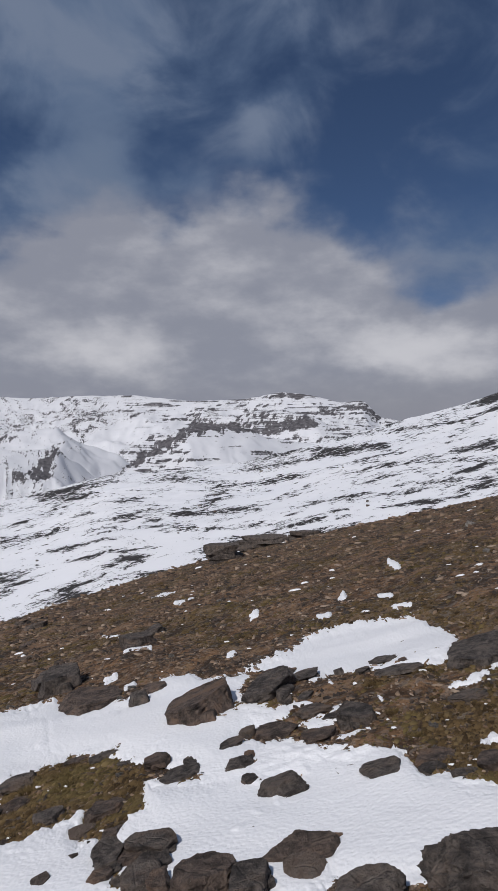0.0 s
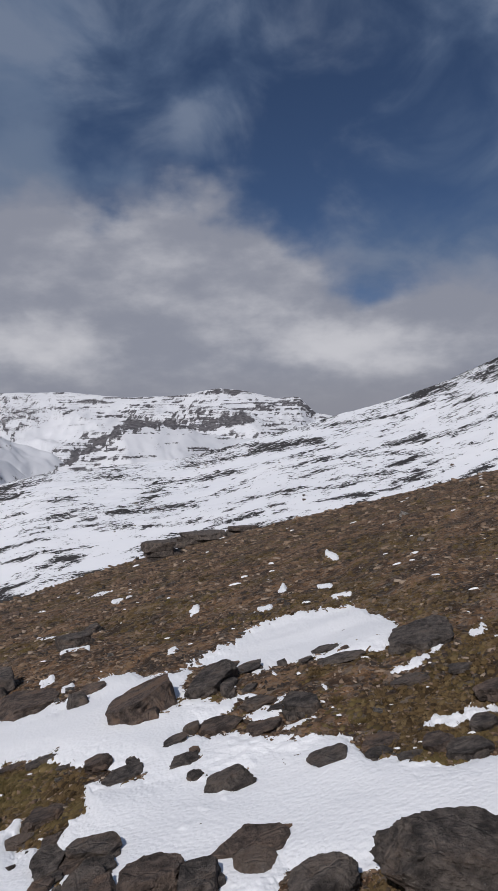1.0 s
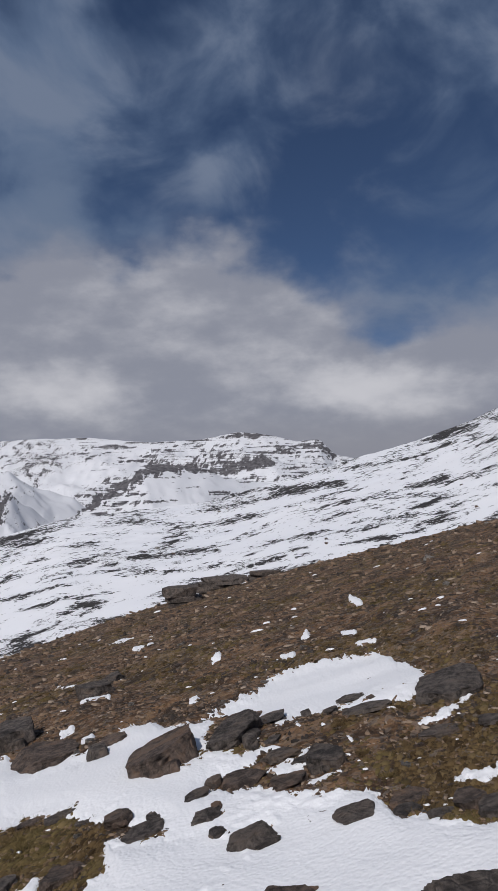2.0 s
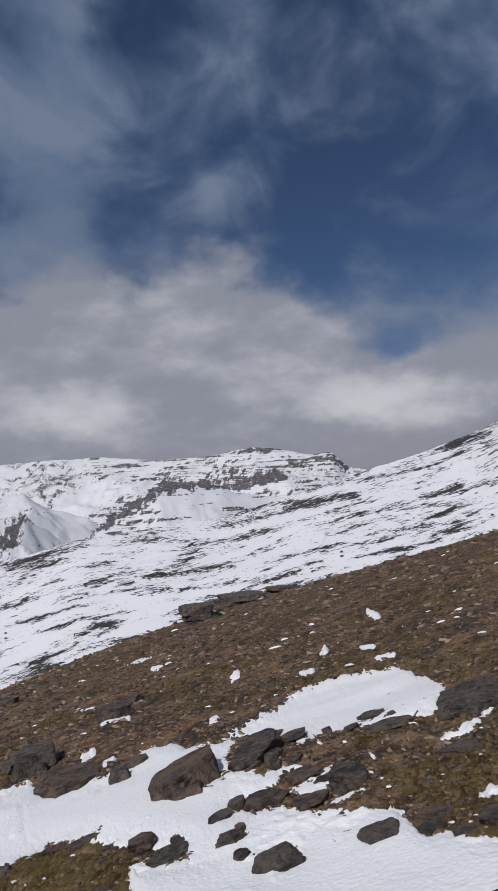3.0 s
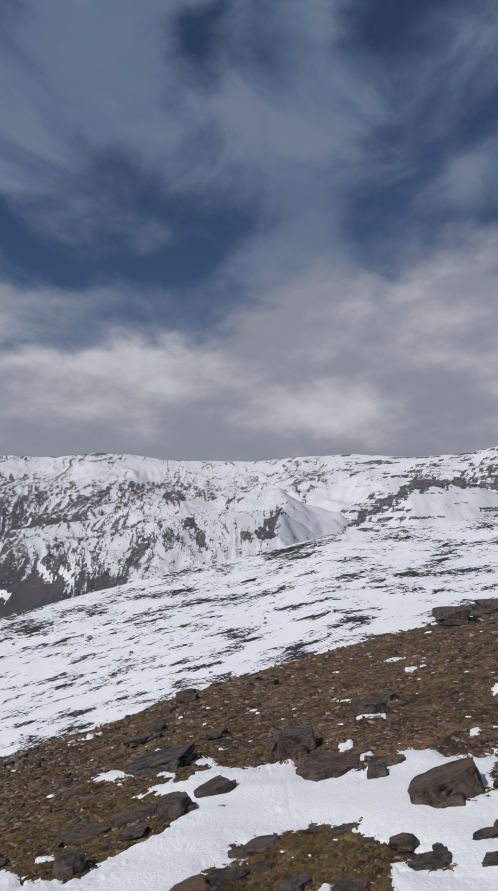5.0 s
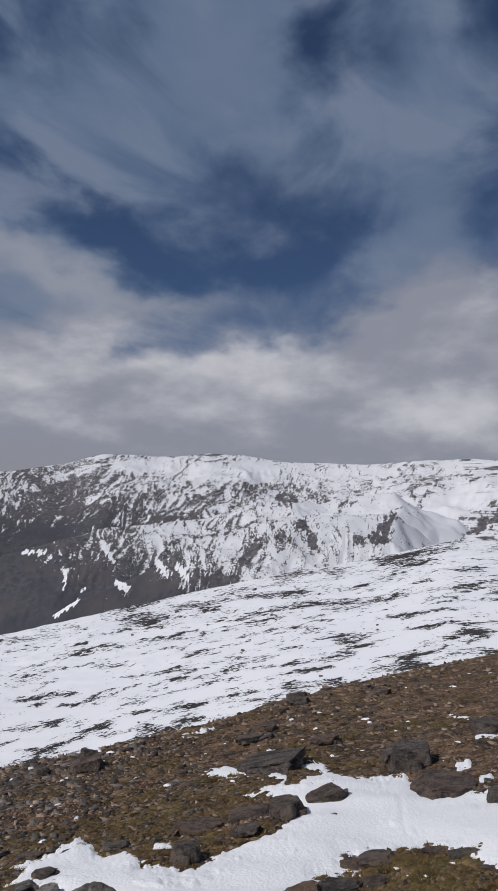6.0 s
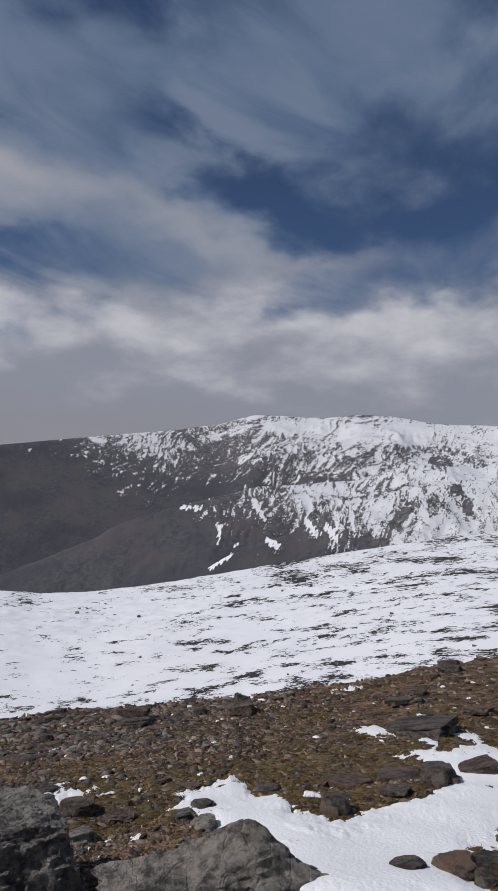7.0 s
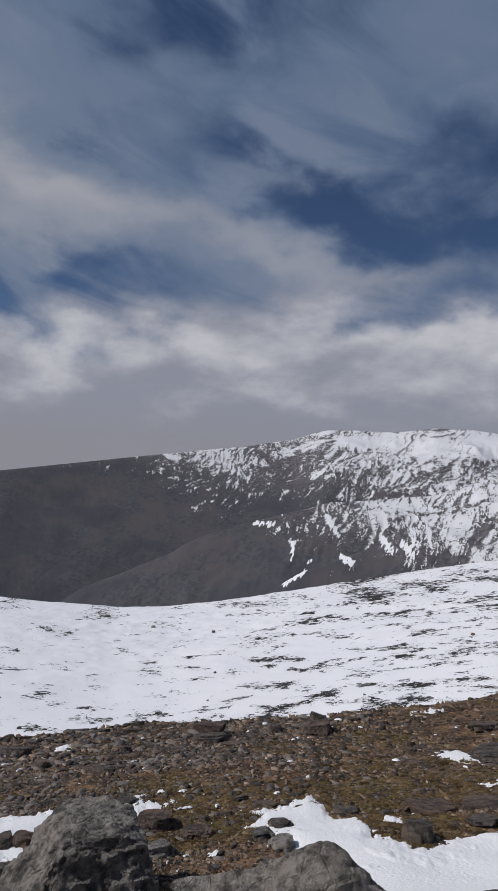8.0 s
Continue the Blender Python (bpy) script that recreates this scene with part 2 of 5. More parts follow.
def land(x, y, fine=1.0, ids=None):
    """Height of the ground, and a rough share of the far rock faces, at any place."""
    x, y = np.asarray(x, float), np.asarray(y, float)
    az, r = polar(x, y)
    rc = crest_at(az)
    near = hill(x, y)
    near = near + 0.10 * fbm(x * 0.35, y * 0.35, 3, 5) * smooth(r, 1, 5) + fine * 0.022 * fbm(x * 2.1, y * 2.1, 3, 9) * smooth(r, 1, 4) + fine * 0.012 * fbm(x * 9, y * 9, 2, 21) * smooth(r, 60, 20)
    down, along = -x * math.sin(FALL_AZ) + y * math.cos(FALL_AZ), x * math.cos(FALL_AZ) + y * math.sin(FALL_AZ)
    near = near + fine * 0.05 * fbm(down * 1.1 + 0.3 * perlin(x, y, 13), along * 0.3, 3, 15) * smooth(r, 2, 6)
    over = np.maximum(r - rc, 0)
    near = near - over ** 2 / (over + 8) * 0.8
    # snow slope
    ra, rm = 115.0, slope_far(az)
    za, zm = EYE + ra * np.tan(np.radians(slope_low(az))), EYE + rm * np.tan(np.radians(slope_top(az)))
    q = (r - ra) / (rm - ra)
    mid = za + (zm - za) * np.maximum(q, -0.3)
    over = np.maximum(r - rm, 0)
    grow = smooth(r, 60, 400)
    mid = mid + grow * (1.2 * fbm(x / 45, y / 45, 4, 31) + 0.5 * fbm(x / 9, y / 9, 3, 33)) * smooth(rm - r, -200, 120)
    mid = mid - over ** 2 / (over + 60) * 0.75
    z = np.maximum(near, mid) + 0.0
    blend = np.exp(-np.abs(near - mid) / 3.0) * smooth(r, 25, 60) * 1.0
    z = z + blend
    # ranges
    wx, wy = x + 90 * perlin(x / 420, y / 420, 43), y + 90 * perlin(x / 420, y / 420, 44)
    rough = fbm(wx / 430, wy / 430, 6, 51, 0.58, True)
    soft = fbm(x / 800, y / 800, 4, 57)
    gully = ribs_of(az, r)
    far = np.full_like(z, -480.0)
    sway = 0.75 * fbm(x / 190, y / 190, 3, 47, 0.55)
    for k, (top_el, dist, face) in enumerate(RIDGES):
        rc2 = dist(az)
        zc = EYE + rc2 * np.tan(np.radians(top_el(az if k == 0 else az + sway)))
        below = np.maximum(rc2 - r, 0)
        gap_r = rc2 - r
        round_top = np.sqrt(gap_r * gap_r + 900.0) - 30.0
        ridge = zc - np.where(gap_r > 0, face * (1 - (0.12 if k == 0 else 0.25) * smooth(below, 100, 900)), 0.45) * round_top
        lump = smooth(below, 0, 300) * 0.95 + 0.05
        calm = 1 - (0.8 if k == 0 else 0.5) * smooth(az, 36, 48)
        ridge = ridge + calm * lump * ((34 if k == 2 else 20) * (rough - 0.5) + 34 * soft + (3.6 if k in (1, 2) else 1.0 if k == 3 else 2.4) * smooth(az, 13, 26) * (gully - 0.9)) + calm * 2.2 * fbm(x / 55, y / 55, 3, 71)
        if ids is not None:
            ids[...] = np.where(ridge > far, k, ids)
        far = np.maximum(far, ridge)
    far = np.where(r > 900, far, -480)
    return np.maximum(z, far)


def rise(x, y):
    return float(land(np.array([x]), np.array([y]))[0])


def mesh_of(name, verts, faces, material=None, shade=True):
    me = bpy.data.meshes.new(name)
    verts = np.asarray(verts, np.float32)
    faces = np.asarray(faces, np.int32)
    k = faces.shape[1]
    me.vertices.add(len(verts))
    me.vertices.foreach_set("co", verts.ravel())
    me.loops.add(faces.size)
    me.loops.foreach_set("vertex_index", faces.ravel())
    me.polygons.add(len(faces))
    me.polygons.foreach_set("loop_start", np.arange(0, faces.size, k, dtype=np.int32))
    me.update(calc_edges=True)
    if shade:
        me.polygons.foreach_set("use_smooth", np.ones(len(faces), bool))
    if material:
        me.materials.append(material)
    return me


def grid_faces(rows, cols, wrap=False):
    i, j = np.meshgrid(np.arange(rows - 1), np.arange(cols - 1), indexing="ij")
    a = i * cols + j
    return np.stack([a, a + 1, a + cols + 1, a + cols], -1).reshape(-1, 4)


# ---------------------------------------------------------------- materials
def material(name):
    m = bpy.data.materials.new(name)
    m.use_nodes = True
    m.node_tree.nodes.clear()
    n = Net(m.node_tree)
    b = m.node_tree.nodes.new("ShaderNodeBsdfPrincipled")
    out = m.node_tree.nodes.new("ShaderNodeOutputMaterial")
    m.node_tree.links.new(b.outputs[0], out.inputs[0])
    n.bsdf = b
    n.place = m.node_tree.nodes.new("ShaderNodeTexCoord").outputs["Object"]
    n.world = m.node_tree.nodes.new("ShaderNodeNewGeometry").outputs["Position"]
    return m, n


def attribute(n, name, out="Fac"):
    a = n.tree.nodes.new("ShaderNodeAttribute")
    a.attribute_name = name
    return a.outputs[out]


def ground_material():
    m, n = material("mountain_ground")
    p = n.world
    bias, stony, flow = attribute(n, "cover"), attribute(n, "near"), attribute(n, "flow", "Vector")
    # close by: gravel and low turf
    big, mid_n, fine = n.noise(p, 0.5, 4), n.noise(p, 3.0, 5, 0.6), n.noise(p, 28.0, 4, 0.6)
    earth = n.mix(n.step(mid_n, 0.35, 0.65), rgb(0.062, 0.034, 0.018), rgb(0.260, 0.150, 0.080))
    turf = n.mix(n.step(fine, 0.35, 0.65), rgb(0.062, 0.040, 0.019), rgb(0.180, 0.118, 0.054))
    lush = n.step(n.add(attribute(n, "turf"), n.mul(n.sub(mid_n, 0.5), 1.2)), 0.3, 0.75)
    soil = n.mix(lush, earth, turf)
    sep = n.tree.nodes.new("ShaderNodeSeparateXYZ")
    n.put(sep.inputs[0], p)
    down = n.add(n.mul(sep.outputs[0], -math.sin(FALL_AZ)), n.mul(sep.outputs[1], math.cos(FALL_AZ)))
    along = n.add(n.mul(sep.outputs[0], math.cos(FALL_AZ)), n.mul(sep.outputs[1], math.sin(FALL_AZ)))
    steps = n.noise(n.vec(n.mul(down, 1.6), n.mul(along, 0.38), 0.0), 1.0, 6, 0.66, 0.3)
    soil = n.mix(n.mul(n.step(steps, 0.50, 0.62), 0.8), soil, rgb(0.045, 0.028, 0.018))
    soil = n.mix(n.mul(n.step(steps, 0.46, 0.34), 0.65), soil, rgb(0.260, 0.164, 0.098))
    clump = n.noise(p, 1.5, 7, 0.72, 0.3)
    soil = n.mix(n.mul(n.step(clump, 0.51, 0.57), 0.9), soil, rgb(0.036, 0.024, 0.016))
    soil = n.mix(n.mul(n.step(clump, 0.45, 0.37), 0.6), soil, rgb(0.27, 0.182, 0.105))
    grit = n.voronoi(p, 16.0, out="Color")
    hsv = n.tree.nodes.new("ShaderNodeSeparateColor")
    n.put(hsv.inputs[0], grit)
    soil = n.mix(n.mul(n.step(hsv.outputs[0], 0.6, 0.95), 0.5), soil, rgb(0.22, 0.19, 0.165))
    rubble = n.step(n.add(attribute(n, "rubble"), n.mul(n.sub(clump, 0.5), 1.5)), 0.35, 0.7)
    soil = n.mix(n.mul(rubble, 0.8), soil, n.mix(n.step(n.noise(p, 6.0, 6, 0.7), 0.4, 0.62), rgb(0.040, 0.034, 0.031), rgb(0.165, 0.143, 0.128)))
    # far off: dark rock and heath, with the cool cast of haze mixed into their colours
    r_big = n.noise(p, 0.006, 6, 0.6)
    r_fine = n.noise(p, 0.06, 5, 0.65)
    cliff = n.mix(n.step(r_fine, 0.3, 0.7), rgb(0.052, 0.050, 0.055), rgb(0.155, 0.148, 0.156))
    moor = n.mix(n.step(r_fine, 0.3, 0.7), rgb(0.050, 0.051, 0.061), rgb(0.088, 0.087, 0.098))
    moor = n.mix(n.step(r_big, 0.44, 0.60), moor, rgb(0.082, 0.077, 0.080))
    moor = n.mix(n.step(n.noise(p, 0.0022, 5, 0.6), 0.45, 0.6), moor, rgb(0.056, 0.058, 0.068))
    rock = n.mix(attribute(n, "heath"), cliff, moor)
    rock = n.mix(attribute(n, "slope"), rock, n.mix(r_fine, rgb(0.020, 0.020, 0.022), rgb(0.060, 0.055, 0.052)))
    base = n.mix(stony, rock, soil)
    # snow
    streak = n.noise(flow, 1.0, 7, 0.70, 0.1)
    specks = n.noise(p, 0.16, 6, 0.66)
    s = n.add(bias, n.mul(attribute(n, "grain"), n.add(n.mul(n.sub(streak, 0.5), 2.5), n.mul(n.sub(specks, 0.5), attribute(n, "fleck")))))
    snow = n.step(s, 0.46, 0.54)
    drift = n.noise(p, 0.02, 5, 0.5)
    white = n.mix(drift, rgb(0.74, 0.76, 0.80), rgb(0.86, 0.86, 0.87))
    # far snow greyed in its colour, standing in for cloud shade and haze
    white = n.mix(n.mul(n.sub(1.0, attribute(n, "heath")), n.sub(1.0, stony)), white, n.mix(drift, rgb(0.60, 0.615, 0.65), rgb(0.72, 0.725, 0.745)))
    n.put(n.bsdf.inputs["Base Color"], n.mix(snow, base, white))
    n.put(n.bsdf.inputs["Roughness"], n.mul(n.sub(1.0, n.mul(snow, 0.25)), 0.95))
    n.put(n.bsdf.inputs["Specular IOR Level"], 0.25)
    relief = n.add(n.mul(n.mul(fine, stony), 0.05), n.add(n.mul(n.mul(n.noise(p, 9.0, 5, 0.65), stony), 0.12), n.mul(n.mul(steps, stony), 0.9)))
    rel_far = n.mul(n.sub(1.0, stony), n.add(n.mul(n.mul(r_fine, n.sub(1.0, snow)), 4.0), n.mul(drift, 2.0)))
    n.put(n.bsdf.inputs["Normal"], n.bump(n.add(relief, rel_far), 0.7, 1.0))
    return m


def snow_material():
    m, n = material("old_granular_snow")
    p = n.world
    cups = n.voronoi(p, 34.0, "SMOOTH_F1")
    grain = n.noise(p, 60.0, 3, 0.6)
    broad = n.noise(p, 1.2, 4)
    dirt = n.mul(n.step(n.noise(p, 6.0, 6, 0.7), 0.62, 0.78), 0.25)
    white = n.mix(broad, rgb(0.76, 0.775, 0.80), rgb(0.86, 0.86, 0.865))
    n.put(n.bsdf.inputs["Base Color"], n.mix(dirt, white, rgb(0.45, 0.42, 0.38)))
    n.put(n.bsdf.inputs["Roughness"], 0.7)
    n.put(n.bsdf.inputs["Specular IOR Level"], 0.2)
    relief = n.add(n.mul(cups, 0.12), n.add(n.mul(grain, 0.06), n.mul(n.noise(p, 7.0, 5, 0.6), 0.10)))
    n.put(n.bsdf.inputs["Normal"], n.bump(relief, 0.45, 0.11))
    return m


def rock_material(name, dark, light, rust, lichen):
    m, n = material(name)
    p = n.place
    info = n.tree.nodes.new("ShaderNodeObjectInfo")
    shift = n.mul(info.outputs["Random"], 40.0)
    q = n.tree.nodes.new("ShaderNodeVectorMath")
    q.operation = "ADD"
    n.put(q.inputs[0], p)
    n.put(q.inputs[1], n.vec(shift, shift, shift))
    p = q.outputs[0]
    a, b, c = n.noise(p, 3.0, 6, 0.62), n.noise(p, 14.0, 6, 0.68), n.noise(p, 60.0, 4, 0.7)
    col = n.mix(n.step(n.add(n.mul(a, 0.45), n.mul(b, 0.55)), 0.39, 0.61), dark, light)
    col = n.mix(n.mul(n.step(n.add(a, n.mul(n.sub(info.outputs["Random"], 0.5), 0.12)), 0.5, 0.72), rust[3]), col, rgb(*rust[:3]))
    col = n.mix(n.mul(n.step(c, 0.60, 0.72), lichen), col, rgb(0.27, 0.265, 0.235))
    col = n.mix(n.mul(n.step(n.noise(p, 9.0, 5, 0.7), 0.66, 0.74), lichen * 0.6), col, rgb(0.16, 0.13, 0.045))
    n.put(n.bsdf.inputs["Base Color"], col)
    n.put(n.bsdf.inputs["Roughness"], 0.86)
    n.put(n.bsdf.inputs["Specular IOR Level"], 0.3)
    cracks = n.step(n.voronoi(p, 5.0, "DISTANCE_TO_EDGE"), 0.0, 0.05)
    n.put(n.bsdf.inputs["Normal"], n.bump(n.add(n.add(n.mul(b, 0.7), n.mul(c, 0.35)), n.mul(cracks, 0.12)), 1.0, 0.085))
    return m


def stones_material():
    m, n = material("mixed_stone_chips")
    geo = n.tree.nodes.new("ShaderNodeNewGeometry")
    rnd = geo.outputs["Random Per Island"]
    ramp = n.tree.nodes.new("ShaderNodeValToRGB")
    ramp.color_ramp.interpolation = "LINEAR"
    for pos, col in ((0.28, rgb(0.052, 0.034, 0.023)), (0.6, rgb(0.172, 0.108, 0.066)), (0.86, rgb(0.250, 0.172, 0.112))):
        e_ = ramp.color_ramp.elements.new(pos)
        e_.color = col
    ramp.color_ramp.elements[0].color, ramp.color_ramp.elements[-1].color = rgb(0.012, 0.009, 0.007), rgb(0.38, 0.30, 0.23)
    n.put(ramp.inputs[0], rnd)
    col = n.mix(n.mul(n.noise(n.world, 40.0, 4, 0.7), 0.25), ramp.outputs[0], rgb(0.085, 0.062, 0.048))
    n.put(n.bsdf.inputs["Base Color"], col)
    n.put(n.bsdf.inputs["Roughness"], 0.88)
    n.put(n.bsdf.inputs["Normal"], n.bump(n.noise(n.world, 50.0, 4, 0.7), 0.6, 0.02))
    return m


def rubble_material():
    m, n = material("grey_schist_plates")
    geo = n.tree.nodes.new("ShaderNodeNewGeometry")
    grain = n.noise(n.world, 18.0, 6, 0.7)
    tone = n.add(n.mul(geo.outputs["Random Per Island"], 0.7), n.mul(grain, 0.5))
    col = n.mix(n.step(tone, 0.25, 0.95), rgb(0.034, 0.029, 0.026), rgb(0.195, 0.170, 0.150))
    col = n.mix(n.mul(n.step(n.noise(n.world, 3.0, 5, 0.6), 0.52, 0.66), 0.5), col, rgb(0.13, 0.088, 0.058))
    n.put(n.bsdf.inputs["Base Color"], col)
    n.put(n.bsdf.inputs["Roughness"], 0.87)
    n.put(n.bsdf.inputs["Normal"], n.bump(grain, 0.6, 0.03))
    return m


def grass_material():
    m, n = material("dry_alpine_grass")
    geo = n.tree.nodes.new("ShaderNodeNewGeometry")
    rnd = geo.outputs["Random Per Island"]
    patch = n.noise(n.world, 2.2, 5, 0.65)
    col = n.mix(n.step(n.add(n.mul(rnd, 0.4), n.mul(patch, 0.6)), 0.36, 0.64), rgb(0.036, 0.023, 0.011), rgb(0.155, 0.102, 0.047))
    col = n.mix(n.mul(n.step(n.noise(n.world, 1.1, 4, 0.6), 0.48, 0.62), 0.45), col, rgb(0.125, 0.106, 0.038))
    col = n.mix(n.mul(n.step(rnd, 0.55, 1.0), 0.5), col, rgb(0.050, 0.033, 0.015))
    col = n.mix(n.mul(n.step(rnd, 0.22, 0.1), 0.6), col, rgb(0.22, 0.155, 0.075))
    n.put(n.bsdf.inputs["Base Color"], col)
    n.put(n.bsdf.inputs["Roughness"], 0.9)
    n.put(n.bsdf.inputs["Specular IOR Level"], 0.15)
    return m


GROUND_MAT = ground_material()
SNOW_MAT = snow_material()
ROCK_BROWN = rock_material("brown_schist", rgb(0.042, 0.031, 0.026), rgb(0.180, 0.134, 0.108), (0.21, 0.115, 0.062, 0.6), 0.45)
ROCK_DARK = rock_material("dark_schist", rgb(0.036, 0.030, 0.027), rgb(0.165, 0.138, 0.120), (0.17, 0.105, 0.065, 0.45), 0.45)
ROCK_GREY = rock_material("grey_lichened_schist", rgb(0.060, 0.055, 0.050), rgb(0.36, 0.33, 0.295), (0.22, 0.18, 0.13, 0.3), 0.7)
GRASS_MAT = grass_material()
STONES_MAT = stones_material()
RUBBLE_MAT = rubble_material()

# ---------------------------------------------------------------- the ground, one sheet to the horizon
az_all = np.concatenate([np.arange(-180, -30, 2.5), np.arange(-30, 76, 0.148), np.linspace(76, 180, 43)])
r_all = [0.0, 0.5, 1.0, 1.5, 2.0]
while r_all[-1] < 4700:
    r_all.append(r_all[-1] * (1 + (0.0115 if r_all[-1] < 100 else 0.0095 if r_all[-1] < 760 else 0.02 if r_all[-1] < 1250 else 0.0062 if r_all[-1] < 3950 else 0.03)))
r_all = np.array(r_all)
AZ, RR = np.meshgrid(az_all, r_all)
gx, gy = -np.sin(np.radians(AZ)) * RR, np.cos(np.radians(AZ)) * RR
range_id = np.zeros(gx.shape, int)
gz = land(gx, gy, ids=range_id)
ground = new("ground", mesh_of("ground", np.stack([gx, gy, gz], -1).reshape(-1, 3), grid_faces(*AZ.shape)[:, ::-1], GROUND_MAT))
tagged(ground, "stony brown mountainside with snow slopes and far ranges", "ground", kind="structure")


def stroke_field(az, el, strokes):
    best = np.full_like(az, -9.0)
    for a0, e0, a1, e1, w0, w1 in strokes:
        k = np.cos(np.radians(0.5 * (e0 + e1)))
        dxs, dys = (a1 - a0) * k, e1 - e0
        px_, py_ = (az - a0) * k, el - e0
        u = np.clip((px_ * dxs + py_ * dys) / max(dxs * dxs + dys * dys, 1e-6), 0, 1)
        best = np.maximum(best, w0 + (w1 - w0) * u - np.hypot(px_ - u * dxs, py_ - u * dys))
    return best


# dark faces, snow bowls and stony bands: azimuth, height angle, the same for the other end, half widths, in degrees
CLIFFS = [(0.1, 1.6, 4.9, 1.6, 0.22, 0.3), (4.9, 1.5, 6.9, 0.3, 0.35, 0.3), (6.9, 0.3, 11.0, -2.0, 0.3, 0.12), (-0.6, 1.2, -5.6, 2.3, 0.3, 0.35), (16.6, -0.2, 17.9, -2.4, 0.2, 0.5),
          (17.9, -2.4, 20.0, -2.6, 0.6, 0.25), (20.4, 0.6, 21.0, 0.2, 0.3, 0.35), (26.6, 0.75, 25.2, 0.9, 0.25, 0.2), (24.5, -1.2, 23.6, -3.2, 0.18, 0.2), (32.4, -6.3, 31.2, -6.1, 0.5, 0.3),
          (-2.6, 4.4, -4.6, 4.5, 0.15, 0.12), (-10.0, 3.4, -11.2, 2.5, 0.15, 0.2), (-6.5, 3.2, -8.2, 2.9, 0.08, 0.08), (28.5, -3.0, 29.8, -4.5, 0.15, 0.2)]
BOWLS = [(8.5, 1.6, 12.5, 0.6, 0.7, 0.9), (12.5, -0.8, 15.0, -1.6, 0.8, 0.9), (28, 3.4, 34, 3.2, 0.9, 0.8), (36, 3.6, 41, 3.7, 0.6, 0.5), (-2, 0.0, 1, 0.2, 0.4, 0.4), (-1, 0.55, 5, 0.1, 0.5, 0.5), (0.5, 1.5, -0.7, 1.2, 0.2, 0.25)]
# drifts left lying in the gullies below the snow line
DRIFTS = [(48.2, -3.8, 46.6, -3.7, 0.12, 0.09), (40.8, -6.4, 39.6, -6.9, 0.14, 0.19), (43.9, -7.8, 45.7, -9.0, 0.12, 0.15), (42.0, -3.0, 41.0, -4.5, 0.15, 0.07), (44.9, -5.2, 45.0, -6.9, 0.09, 0.06), (37.3, -4.6, 36.3, -5.9, 0.11, 0.19), (35.6, -5.0, 34.6, -6.0, 0.09, 0.19), (43.5, -7.0, 43.3, -6.9, 0.12, 0.12)]
BANDS = [(-20.5, 3.6, -27.5, 6.0, 0.4, 0.9), (-20.5, 0.3, -16.0, -0.7, 0.35, 0.2), (-6.0, -0.9, -11.5, 0.0, 0.3, 0.35), (3.0, -5.2, 9.0, -6.3, 0.3, 0.2), (-12, -3.6, -20, -2.6, 0.2, 0.2),
         (12, -3.3, 18, -4.5, 0.3, 0.3), (32, -8.2, 38, -9.6, 0.2, 0.2), (20, -7.5, 27, -8.7, 0.25, 0.25)]


def rubble_share(x, y):
    """1 where grey rubble lies thick: along the brow and over the lower hillside."""
    az, r = polar(x, y)
    return smooth(az, 34, 56) * smooth(r / crest_at(az) + 0.25 * fbm(x * 0.3, y * 0.3, 3, 97), 0.42, 0.75) + 0.6 * smooth(az, 52, 64) * smooth(fbm(x * 0.5, y * 0.5, 3, 99), -0.1, 0.3)


def turf_share(x, y):
    """0 on bare gravel, 1 in thick turf."""
    thick = 0.0
    for cx, cy, wide in ((1.4, 5.5, 1.4), (-1.9, 5.4, 0.9), (-5.0, 7.2, 1.8), (-6.5, 5.0, 1.6)):
        thick = thick + 0.45 * np.exp(-((x - cx) ** 2 + (y - cy) ** 2) / wide ** 2)
    return smooth(fbm(x * 0.28, y * 0.28, 4, 91, 0.55) + 0.25 * fbm(x * 2.3, y * 2.3, 3, 93) - 0.35 * rubble_share(x, y) + thick, -0.15, 0.30)


